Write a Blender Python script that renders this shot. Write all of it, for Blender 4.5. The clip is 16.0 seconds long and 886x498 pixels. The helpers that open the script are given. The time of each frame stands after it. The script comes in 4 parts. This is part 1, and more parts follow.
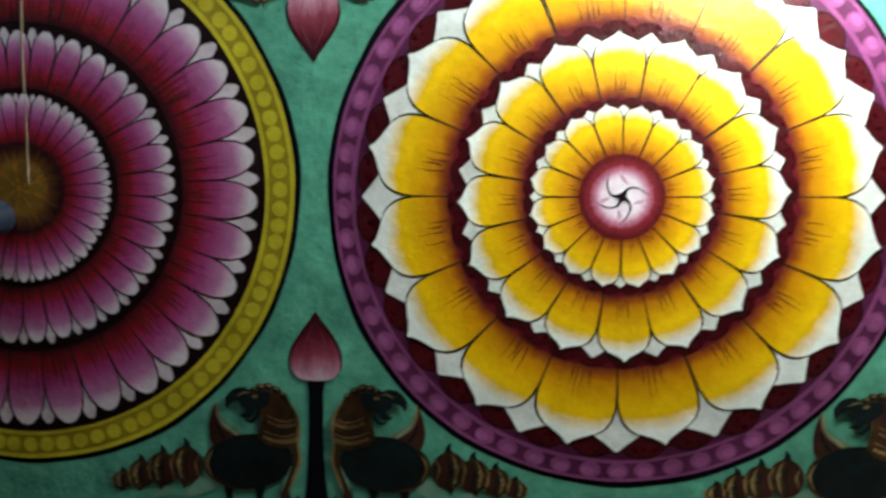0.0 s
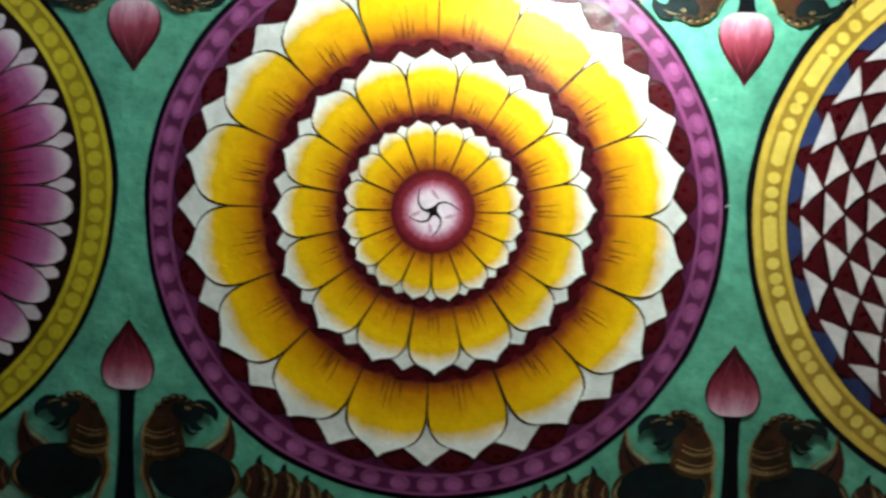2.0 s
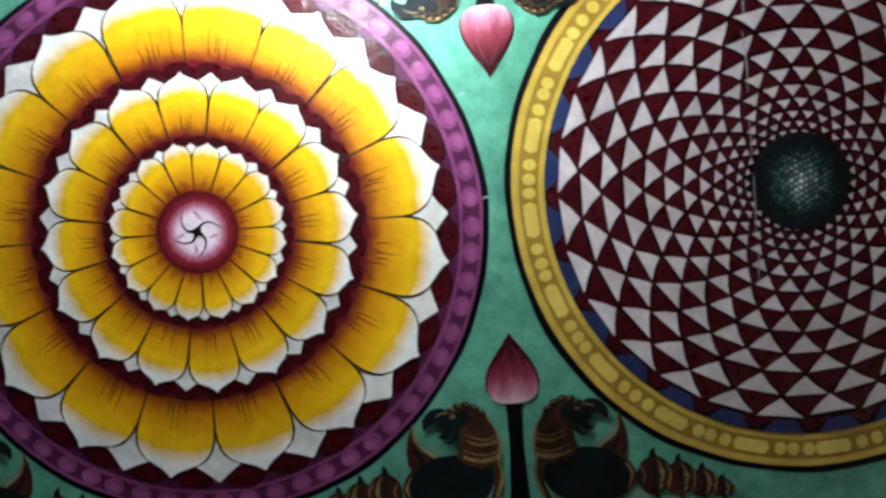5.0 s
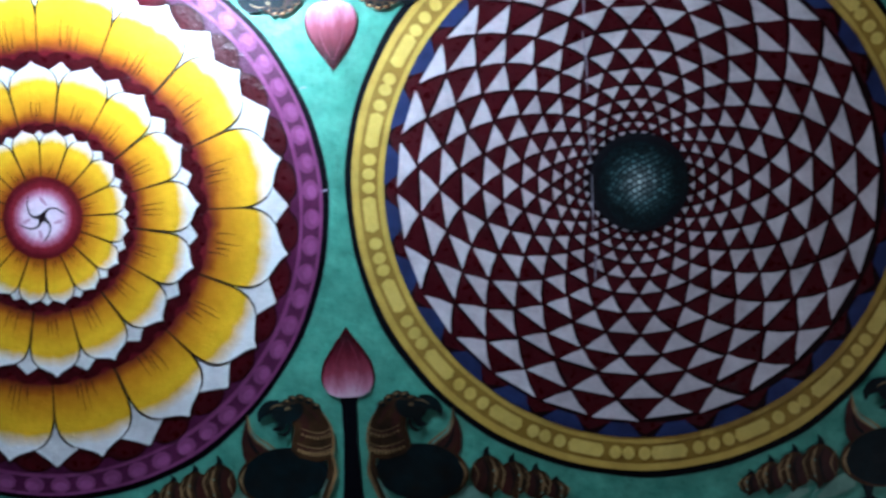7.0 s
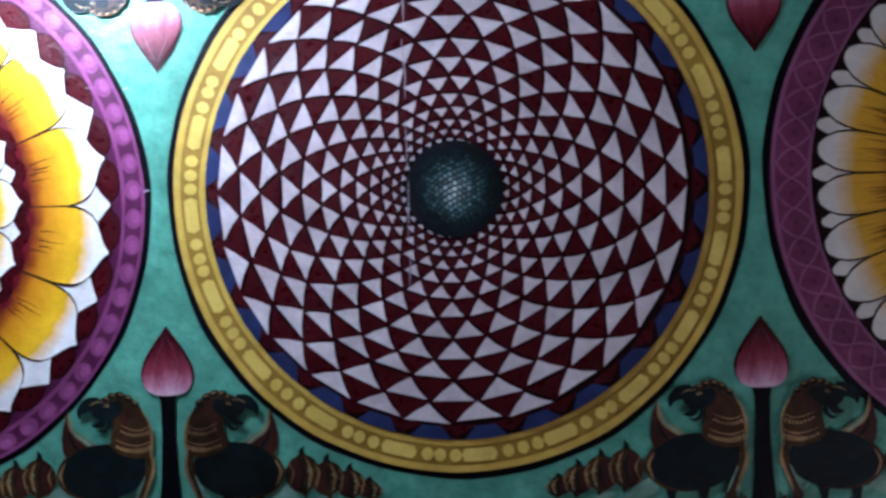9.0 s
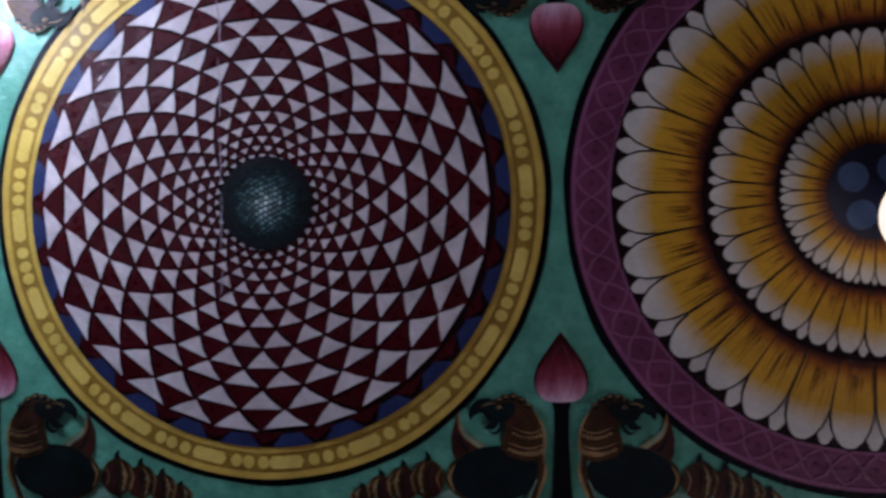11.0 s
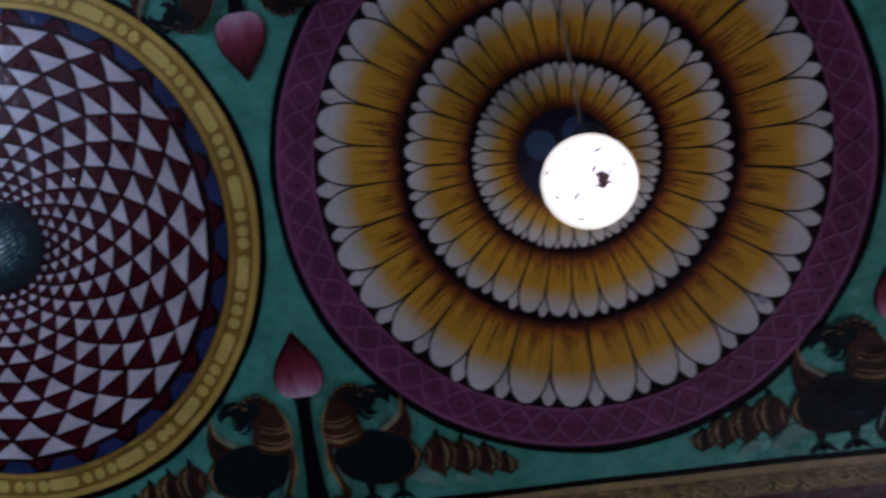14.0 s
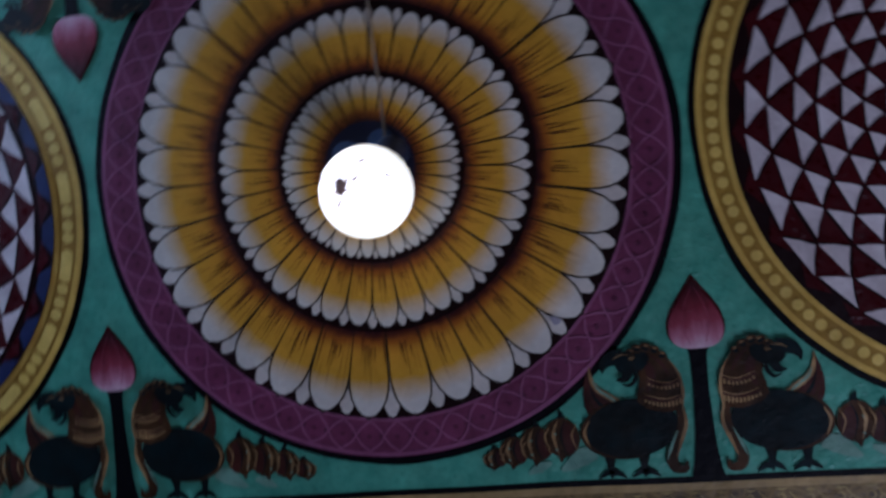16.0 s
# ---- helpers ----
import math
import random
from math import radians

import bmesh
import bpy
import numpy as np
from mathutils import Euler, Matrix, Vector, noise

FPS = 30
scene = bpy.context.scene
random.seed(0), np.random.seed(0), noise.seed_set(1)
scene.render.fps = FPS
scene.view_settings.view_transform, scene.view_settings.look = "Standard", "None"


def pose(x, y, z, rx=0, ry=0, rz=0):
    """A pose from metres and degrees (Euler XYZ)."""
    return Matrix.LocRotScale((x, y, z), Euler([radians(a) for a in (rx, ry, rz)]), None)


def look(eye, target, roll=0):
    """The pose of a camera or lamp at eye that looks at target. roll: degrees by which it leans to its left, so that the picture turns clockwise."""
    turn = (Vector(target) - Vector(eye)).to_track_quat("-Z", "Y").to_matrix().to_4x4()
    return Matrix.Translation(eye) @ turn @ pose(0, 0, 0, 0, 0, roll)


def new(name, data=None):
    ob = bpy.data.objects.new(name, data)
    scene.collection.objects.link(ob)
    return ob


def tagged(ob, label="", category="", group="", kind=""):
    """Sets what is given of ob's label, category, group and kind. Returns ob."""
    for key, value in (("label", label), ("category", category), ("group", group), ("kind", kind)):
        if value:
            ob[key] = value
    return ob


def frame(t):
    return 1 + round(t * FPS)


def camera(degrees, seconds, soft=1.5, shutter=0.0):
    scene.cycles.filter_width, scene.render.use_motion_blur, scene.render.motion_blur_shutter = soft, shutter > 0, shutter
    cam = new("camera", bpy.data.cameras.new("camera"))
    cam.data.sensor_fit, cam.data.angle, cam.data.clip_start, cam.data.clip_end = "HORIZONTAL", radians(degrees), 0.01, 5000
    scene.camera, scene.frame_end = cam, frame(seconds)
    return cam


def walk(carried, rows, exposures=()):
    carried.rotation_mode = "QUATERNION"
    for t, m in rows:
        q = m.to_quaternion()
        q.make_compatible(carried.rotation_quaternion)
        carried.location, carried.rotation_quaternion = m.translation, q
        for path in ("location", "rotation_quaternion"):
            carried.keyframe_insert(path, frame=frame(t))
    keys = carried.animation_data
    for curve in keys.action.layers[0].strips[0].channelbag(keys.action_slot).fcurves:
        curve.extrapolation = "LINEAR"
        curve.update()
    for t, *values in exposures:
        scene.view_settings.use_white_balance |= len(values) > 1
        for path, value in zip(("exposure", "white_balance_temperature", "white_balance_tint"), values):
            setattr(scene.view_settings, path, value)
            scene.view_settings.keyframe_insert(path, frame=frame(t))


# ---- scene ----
# The painted ceiling lies at HIGH; UP turns a view of a wall into a view of the ceiling.
HIGH = 2.4
UP = pose(0, 0, HIGH, 90, 0, 0)
PATH = [
    (0, (0.469, -0.762, -0.004), (0.356, 1.23, -0.13), 0.2),
    (0.5, (0.498, -0.766, -0.01), (0.43, 1.231, -0.102), 1.9),
    (1, (0.54, -0.762, -0.016), (0.447, 1.235, -0.07), -0.0),
    (1.5, (0.574, -0.763, -0.016), (0.502, 1.235, -0.078), 0.9),
    (2, (0.626, -0.764, -0.021), (0.586, 1.236, -0.063), 1.6),
    (2.5, (0.66, -0.764, -0.029), (0.626, 1.235, -0.064), 3.0),
    (3, (0.703, -0.768, -0.02), (0.7, 1.232, -0.024), 1.1),
    (3.5, (0.74, -0.764, -0.016), (0.684, 1.235, -0.021), -2.8),
    (4, (0.772, -0.77, -0.011), (0.765, 1.229, -0.03), -3.1),
    (6.5, (1.0, -0.764, -0.012), (0.899, 1.231, -0.117), -6.1),
    (7, (1.039, -0.765, -0.046), (0.946, 1.232, -0.058), -2.7),
    (7.5, (1.082, -0.767, -0.036), (1.022, 1.232, -0.06), -4.0),
    (8, (1.118, -0.76, -0.004), (1.012, 1.235, -0.095), -5.9),
    (8.5, (1.163, -0.771, -0.03), (1.115, 1.228, -0.071), -3.5),
    (9, (1.211, -0.769, -0.042), (1.145, 1.23, -0.072), -1.6),
    (11.5, (1.483, -0.78, -0.048), (1.342, 1.215, -0.032), -0.7),
    (12, (1.532, -0.776, -0.023), (1.376, 1.218, -0.037), -7.5),
    (12.5, (1.601, -0.777, -0.019), (1.385, 1.211, -0.047), -5.7),
    (13, (1.652, -0.775, -0.042), (1.438, 1.213, -0.061), -2.8),
    (13.5, (1.703, -0.774, -0.053), (1.453, 1.21, -0.087), -4.8),
    (14, (1.757, -0.774, -0.018), (1.533, 1.21, -0.142), -8.8),
    (14.5, (1.84, -0.768, -0.06), (1.512, 1.203, -0.149), -4.5),
    (15, (1.873, -0.762, -0.067), (1.542, 1.209, -0.158), -0.9),
    (15.5, (1.914, -0.767, -0.072), (1.648, 1.214, -0.141), 1.6),
    (16, (1.987, -0.756, -0.061), (1.677, 1.219, -0.114), -5.8),
]
cam = camera(60.0, 16.0, soft=2.9, shutter=0.7)
walk(cam, [(t, UP @ look(eye, target, roll)) for t, eye, target, roll in PATH],
     exposures=[(0, 0.22, 6720, 5), (2.0, -0.02, 6720, 6), (4.0, -0.22, 6550, 14), (6.4, -0.16, 5550, 22), (7.2, -0.08, 5030, 19), (9.0, 0.29, 5300, 31), (11.4, -0.35, 5500, 37), (12.5, -0.38, 4980, 33), (14.3, -0.38, 4900, 31), (16.0, 0.02, 4650, 28)])

# ---- light ----
world = bpy.data.worlds.new("world")
scene.world = world
world.use_nodes = True
wn = world.node_tree
sky = wn.nodes.new("ShaderNodeTexSky")
sky.sky_type, sky.sun_disc, sky.sun_elevation, sky.sun_rotation = "NISHITA", False, radians(35), radians(180)
wn.links.new(sky.outputs[0], wn.nodes["Background"].inputs[0])
wn.nodes["Background"].inputs[1].default_value = 0.1

# added bluish fill for the left end, through an unseen side-wall window
WIN_X, WIN_W, WIN_Z0, WIN_Z1, WALL_Y = 0.0, 0.8, 1.7, 2.3, -0.75
north_fill = bpy.data.lights.new("window_daylight", "AREA")
north_fill.shape, north_fill.size, north_fill.size_y = "RECTANGLE", WIN_W - 0.1, WIN_Z1 - WIN_Z0 - 0.1
north_fill.energy, north_fill.color = 4.6, (0.64, 0.8, 1.0)
lamp = new("window_daylight", north_fill)
lamp.matrix_world = look((WIN_X, WALL_Y - 0.07, (WIN_Z0 + WIN_Z1) / 2), (WIN_X, 0.5, (WIN_Z0 + WIN_Z1) / 2 + 0.3))

# added warm fill for the far end, through an unseen opening in the passage side
SIDE_X0, SIDE_X1, SIDE_Z0, SIDE_Z1, X0, X1, Y1 = 2.3, 3.5, 0.9, 1.9, -1.2, 3.6, 1.3
side_light = bpy.data.lights.new("gallery_daylight", "AREA")
side_light.shape, side_light.size, side_light.size_y = "RECTANGLE", SIDE_X1 - SIDE_X0 - 0.1, SIDE_Z1 - SIDE_Z0 - 0.1
side_light.energy, side_light.color = 16.5, (1.0, 0.92, 0.82)
lamp = new("gallery_daylight", side_light)
lamp.matrix_world = look(((SIDE_X0 + SIDE_X1) / 2, Y1 + 0.08, 1.4), ((SIDE_X0 + SIDE_X1) / 2, 0.0, 1.7))


# ---- materials ----
def rgb(c):
    return (*c, 1.0)


class Paint:
    """A node material: brushed paint on plaster, with mottling and relief at two scales."""

    def __init__(self, name, rough=0.37, relief=0.4, mottle=0.17, metal=0.0, gloss=0.28):
        self.mat = bpy.data.materials.new(name)
        self.mat.use_nodes = True
        self.nt = self.mat.node_tree
        self.bsdf = self.nt.nodes["Principled BSDF"]
        self.rough, self.relief, self.mottle = rough, relief, mottle
        self.bsdf.inputs["Metallic"].default_value = metal
        self.bsdf.inputs["Specular IOR Level"].default_value = gloss
        self.coord = self.nt.nodes.new("ShaderNodeTexCoord")
        self.geo = self.nt.nodes.new("ShaderNodeNewGeometry")

    def node(self, kind, **values):
        n = self.nt.nodes.new(kind)
        for k, v in values.items():
            n.inputs[int(k[1:])].default_value = v
        return n

    def math(self, op, a, b=0.0, clamp=False):
        n = self.nt.nodes.new("ShaderNodeMath")
        n.operation, n.use_clamp = op, clamp
        for i, v in enumerate((a, b)):
            if isinstance(v, (int, float)):
                n.inputs[i].default_value = v
            else:
                self.nt.links.new(v, n.inputs[i])
        return n.outputs[0]

    def noise(self, vector, scale, detail=4.0, rough=0.55):
        n = self.nt.nodes.new("ShaderNodeTexNoise")
        n.inputs["Scale"].default_value, n.inputs["Detail"].default_value, n.inputs["Roughness"].default_value = scale, detail, rough
        self.nt.links.new(vector, n.inputs["Vector"])
        return n.outputs["Fac"]

    def ramp(self, value, stops):
        n = self.nt.nodes.new("ShaderNodeValToRGB")
        e = n.color_ramp.elements
        while len(e) < len(stops):
            e.new(0.5)
        for el, (p, c) in zip(e, stops):
            el.position, el.color = p, rgb(c)
        self.nt.links.new(value, n.inputs[0])
        return n.outputs[0]

    def remap(self, value, a, b, c, d):
        n = self.node("ShaderNodeMapRange", i1=a, i2=b, i3=c, i4=d)
        self.nt.links.new(value, n.inputs[0])
        return n.outputs[0]

    def mix(self, fac, a, b, mode="MIX"):
        n = self.nt.nodes.new("ShaderNodeMix")
        n.data_type, n.blend_type = "RGBA", mode
        for i, v in ((0, fac), (6, a), (7, b)):
            if isinstance(v, (int, float)):
                n.inputs[i].default_value = v
            elif isinstance(v, tuple):
                n.inputs[i].default_value = rgb(v)
            else:
                self.nt.links.new(v, n.inputs[i])
        return n.outputs[2]

    def done(self, color):
        pos = self.geo.outputs["Position"]
        big, fine = self.noise(pos, 22.0, 5.0), self.noise(pos, 170.0, 3.0)
        wash = self.remap(big, 0.3, 0.7, 1.0 - self.mottle, 1.0 + self.mottle * 0.35)
        grain = self.remap(fine, 0.3, 0.7, 1.0 - self.mottle * 0.4, 1.0 + self.mottle * 0.2)
        both = self.math("MULTIPLY", wash, grain)
        g = self.nt.nodes.new("ShaderNodeCombineColor")
        for i in range(3):
            self.nt.links.new(both, g.inputs[i])
        out = self.mix(1.0, color, g.outputs[0], "MULTIPLY")
        self.nt.links.new(out, self.bsdf.inputs["Base Color"])
        self.nt.links.new(self.remap(fine, 0.3, 0.7, self.rough - 0.08, self.rough + 0.1), self.bsdf.inputs["Roughness"])
        bump = self.nt.nodes.new("ShaderNodeBump")
        bump.inputs["Strength"].default_value, bump.inputs["Distance"].default_value = self.relief, 0.006
        height = self.math("ADD", self.math("MULTIPLY", big, 0.8), self.math("MULTIPLY", self.noise(pos, 75.0, 4.0), 0.45))
        height = self.math("ADD", height, self.math("MULTIPLY", self.noise(pos, 240.0, 3.0), 0.07))
        lumps = self.remap(self.noise(pos, 120.0, 2.0), 0.62, 0.72, 0.0, 1.0)
        height = self.math("ADD", height, self.math("MULTIPLY", lumps, 0.1))
        self.nt.links.new(height, bump.inputs["Height"])
        self.nt.links.new(bump.outputs[0], self.bsdf.inputs["Normal"])
        return self.mat


def plain(name, color, rough=0.42, other=None, relief=0.38, mottle=0.22, metal=0.0, gloss=0.28):
    """One paint colour, brushed unevenly towards a second one."""
    p = Paint(name, rough, relief, mottle, metal, gloss)
    f = p.remap(p.noise(p.geo.outputs["Position"], 45.0, 5.0), 0.35, 0.7, 0.0, 1.0)
    info = p.nt.nodes.new("ShaderNodeObjectInfo")
    f = p.math("ADD", p.math("MULTIPLY", f, 0.7), p.math("MULTIPLY", info.outputs["Random"], 0.3))
    return p.done(p.mix(f, color, other or tuple(c * 0.75 for c in color)))


def radial(name, r0, r1, stops, streak=None, rough=0.39, wobble=0.022, streaky=0.59, patchy=False, bow=(0.0, 1.0)):
    """Paint blended from the middle of a medallion outwards, stops in metres; streak: (colour, start, end, density) of dry brush strokes;
    bow: how much nearer the middle the blend lies at a petal's sides, and half the petal's angle."""
    p = Paint(name, rough)
    sep = p.nt.nodes.new("ShaderNodeSeparateXYZ")
    p.nt.links.new(p.coord.outputs["Object"], sep.inputs[0])
    x, y = sep.outputs[0], sep.outputs[1]
    r = p.math("SQRT", p.math("ADD", p.math("MULTIPLY", x, x), p.math("MULTIPLY", y, y)))
    info = p.nt.nodes.new("ShaderNodeObjectInfo")
    theta = p.math("ARCTAN2", x, y)
    vec = p.nt.nodes.new("ShaderNodeCombineXYZ")
    p.nt.links.new(p.math("MULTIPLY", theta, 9.0), vec.inputs[0])
    p.nt.links.new(p.math("MULTIPLY", r, 22.0), vec.inputs[1])
    p.nt.links.new(p.math("MULTIPLY", info.outputs["Random"], 91.0), vec.inputs[2])
    soft = p.noise(vec.outputs[0], 1.6, 1.0)
    side = p.math("DIVIDE", theta, bow[1])
    f = p.remap(r, r0, r1, 0.0, 1.0)
    if bow[0]:
        outer = p.remap(r, (r0 + r1) / 2, r1, 0.0, bow[0] / (r1 - r0))
        f = p.math("ADD", f, p.math("MULTIPLY", p.math("POWER", p.math("ABSOLUTE", side), 3.0), outer))
    f = p.math("ADD", f, p.math("MULTIPLY", p.math("SUBTRACT", soft, 0.5), wobble * 4), clamp=True)
    color = p.ramp(f, [((s - r0) / (r1 - r0), c) for s, c in stops])
    if patchy:
        # every dab of paint a little lighter or darker than the next
        dab = p.remap(p.geo.outputs["Random Per Island"], 0.0, 1.0, 0.25, 1.25)
        grey = p.nt.nodes.new("ShaderNodeCombineColor")
        for i in range(3):
            p.nt.links.new(dab, grey.inputs[i])
        color = p.mix(1.0, color, grey.outputs[0], "MULTIPLY")
    if streak:
        dark, a, b, density = streak
        vec2 = p.nt.nodes.new("ShaderNodeCombineXYZ")
        p.nt.links.new(p.math("MULTIPLY", theta, density), vec2.inputs[0])
        p.nt.links.new(p.math("MULTIPLY", r, 9.0), vec2.inputs[1])
        p.nt.links.new(p.math("MULTIPLY", info.outputs["Random"], 57.0), vec2.inputs[2])
        line = p.remap(p.noise(vec2.outputs[0], 1.0, 2.0, 0.6), streaky, streaky + 0.06, 0.0, 1.0)
        fade = p.remap(r, a, b, 1.0, 0.0)
        color = p.mix(p.math("MULTIPLY", p.math("MULTIPLY", line, fade), 0.9, clamp=True), color, dark)
    return p.done(color)


DARK, WHITE = (0.018, 0.002, 0.004), (0.74, 0.74, 0.7)
YEL, OCH, AMB = (0.74, 0.42, 0.004), (0.47, 0.175, 0.002), (0.63, 0.3, 0.002)
teal = plain("teal_wall_paint", (0.115, 0.365, 0.25), 0.34, (0.055, 0.25, 0.17), 0.6, 0.32)
black = plain("black_outline_paint", (0.0018, 0.0022, 0.004), 0.5, gloss=0.09)
line = plain("dark_brush_line", (0.016, 0.009, 0.003), 0.45)
vein = plain("dark_brown_vein_paint", (0.06, 0.016, 0.004), 0.45)
maroon = plain("maroon_paint", (0.052, 0.0026, 0.0048), 0.32, (0.026, 0.0012, 0.0026), 0.6, gloss=0.22)
white = plain("off_white_paint", WHITE, 0.4, (0.6, 0.6, 0.57))
white_tri = plain("white_triangle_paint", (0.63, 0.595, 0.585), 0.33, (0.5, 0.44, 0.44), 0.5)
purple = plain("purple_paint", (0.09, 0.012, 0.053), 0.39, (0.052, 0.006, 0.03))
lilac_pale = plain("pale_lilac_paint", (0.3, 0.088, 0.22), 0.39, (0.22, 0.058, 0.155))
heart_shade = plain("rose_shade_paint", (0.5, 0.3, 0.38), 0.39, (0.42, 0.22, 0.3))
lilac = plain("lilac_paint", (0.225, 0.055, 0.155), 0.39, (0.165, 0.036, 0.11))
plum = plain("plum_paint", (0.175, 0.04, 0.095), 0.39, (0.115, 0.024, 0.06), mottle=0.3)
plum_dark = plain("dark_plum_paint", (0.1, 0.022, 0.055), 0.4)
plum_line = plain("plum_line_paint", (0.27, 0.092, 0.18), 0.42)
gold = plain("gold_ochre_paint", (0.61, 0.43, 0.078), 0.39, (0.5, 0.32, 0.045))
gold_dark = plain("dark_ochre_paint", (0.37, 0.23, 0.026), 0.39, (0.26, 0.15, 0.015))
gold_light = plain("pale_gold_paint", (0.68, 0.51, 0.115), 0.39, (0.58, 0.41, 0.07))
floret = plain("dull_amber_paint", (0.2, 0.105, 0.012), 0.39, (0.1, 0.045, 0.008))
lemon = plain("lemon_paint", (0.52, 0.42, 0.025), 0.39, (0.42, 0.32, 0.015))
lemon_dark = plain("olive_yellow_paint", (0.3, 0.22, 0.01), 0.39, (0.22, 0.15, 0.008))
blue = plain("blue_paint", (0.024, 0.04, 0.12), 0.36, (0.013, 0.017, 0.055))
ink = plain("maroon_black_paint", (0.0085, 0.0016, 0.0024), 0.45, gloss=0.14)
navy = plain("navy_paint", (0.012, 0.014, 0.035), 0.42)
steel_blue = plain("grey_blue_paint", (0.075, 0.12, 0.22), 0.39, (0.04, 0.065, 0.13))
stain = plain("pale_drip_stain", (0.34, 0.32, 0.37), 0.3)
bird_dark = plain("bird_dark_green_paint", (0.0042, 0.013, 0.015), 0.5, (0.006, 0.0065, 0.005), mottle=0.5, gloss=0.1)
bird_brown = plain("bird_red_brown_paint", (0.068, 0.031, 0.01), 0.5, (0.012, 0.0085, 0.004), mottle=0.6, gloss=0.12)
bird_red = plain("bird_rust_paint", (0.055, 0.013, 0.008), 0.48, (0.02, 0.006, 0.004), mottle=0.45, gloss=0.18)
bird_gold = plain("bird_tan_paint", (0.42, 0.275, 0.1), 0.45, (0.12, 0.06, 0.02), mottle=0.6)
bird_pale = plain("bird_pale_green_paint", (0.2, 0.36, 0.26), 0.45, (0.1, 0.22, 0.16))

RUST, WINE = (0.25, 0.06, 0.003), (0.1, 0.004, 0.009)
yellow_1 = radial("yellow_petal_inner", 0.03, 0.095, [(0.038, (0.14, 0.006, 0.006)), (0.0445, RUST), (0.052, OCH), (0.062, AMB), (0.071, YEL), (0.0765, YEL), (0.0875, WHITE)], ((0.16, 0.035, 0.003), 0.04, 0.062, 45.0), streaky=0.7, bow=(0.007, math.pi / 16))
yellow_2 = radial("yellow_petal_middle", 0.085, 0.166, [(0.0965, WINE), (0.103, RUST), (0.109, OCH), (0.12, AMB), (0.132, YEL), (0.1395, YEL), (0.152, WHITE)], ((0.16, 0.035, 0.003), 0.1, 0.135, 40.0), streaky=0.7, bow=(0.012, math.pi / 16))
yellow_3 = radial("yellow_petal_outer", 0.15, 0.258, [(0.169, WINE), (0.1765, RUST), (0.184, OCH), (0.198, AMB), (0.214, YEL), (0.2215, YEL), (0.2365, WHITE)], ((0.16, 0.035, 0.003), 0.172, 0.215, 40.0), streaky=0.7, bow=(0.019, math.pi / 16))
knob = radial("pink_heart_paint", 0.0, 0.046, [(0.0, (0.74, 0.66, 0.7)), (0.019, (0.68, 0.54, 0.61)), (0.0255, (0.42, 0.15, 0.22)), (0.031, (0.2, 0.014, 0.024)), (0.038, (0.085, 0.004, 0.0065)), (0.046, (0.13, 0.007, 0.006))])
GOLD, BROWN, UMBER, CREAM, STRAW = (0.5, 0.245, 0.008), (0.26, 0.08, 0.004), (0.075, 0.015, 0.004), (0.57, 0.55, 0.48), (0.54, 0.295, 0.012)
gold_1 = radial("golden_petal_inner", 0.035, 0.09, [(0.043, DARK), (0.047, UMBER), (0.053, BROWN), (0.06, GOLD), (0.066, STRAW), (0.083, CREAM)], (UMBER, 0.05, 0.078, 70.0))
gold_2 = radial("golden_petal_middle", 0.08, 0.158, [(0.093, DARK), (0.097, UMBER), (0.102, BROWN), (0.112, GOLD), (0.13, STRAW), (0.151, CREAM)], (UMBER, 0.1, 0.142, 78.0), streaky=0.57)
gold_3 = radial("golden_petal_outer", 0.15, 0.25, [(0.162, DARK), (0.1665, UMBER), (0.172, BROWN), (0.183, GOLD), (0.209, STRAW), (0.232, CREAM)], (UMBER, 0.176, 0.228, 78.0), streaky=0.57)
cream = plain("cream_paint", CREAM, 0.4, (0.58, 0.53, 0.46))
PINK, RED = (0.3, 0.035, 0.14), (0.22, 0.007, 0.015)
PALE = (0.62, 0.53, 0.55)
ROSE = (0.42, 0.15, 0.29)
pink_1 = radial("pink_petal_inner", 0.035, 0.1, [(0.044, DARK), (0.056, RED), (0.069, PINK), (0.081, ROSE), (0.093, PALE)], (DARK, 0.05, 0.08, 70.0))
pink_2 = radial("pink_petal_middle", 0.09, 0.165, [(0.1, DARK), (0.115, RED), (0.131, PINK), (0.145, ROSE), (0.156, PALE)], (DARK, 0.105, 0.145, 75.0))
pink_3 = radial("pink_petal_outer", 0.165, 0.255, [(0.167, DARK), (0.186, RED), (0.205, PINK), (0.225, ROSE), (0.239, PALE)], (DARK, 0.175, 0.225, 75.0))
pale_pink = plain("pale_pink_paint", PALE, 0.4, (0.5, 0.4, 0.43))
amber = radial("amber_heart_paint", 0.0, 0.05, [(0.0, (0.5, 0.22, 0.02)), (0.02, (0.3, 0.12, 0.015)), (0.032, (0.09, 0.03, 0.006)), (0.044, DARK)], wobble=0.12)
sphere_dark = radial("dark_teal_sphere_paint", 0.0, 0.05, [(0.0, (0.012, 0.03, 0.032)), (0.028, (0.005, 0.014, 0.016)), (0.042, (0.003, 0.004, 0.006))])
sphere_cell = radial("pale_sphere_cell_paint", 0.0, 0.045, [(0.0, (0.6, 0.68, 0.64)), (0.009, (0.34, 0.45, 0.43)), (0.02, (0.07, 0.15, 0.15)), (0.034, (0.006, 0.018, 0.02))], wobble=0.1, patchy=True)


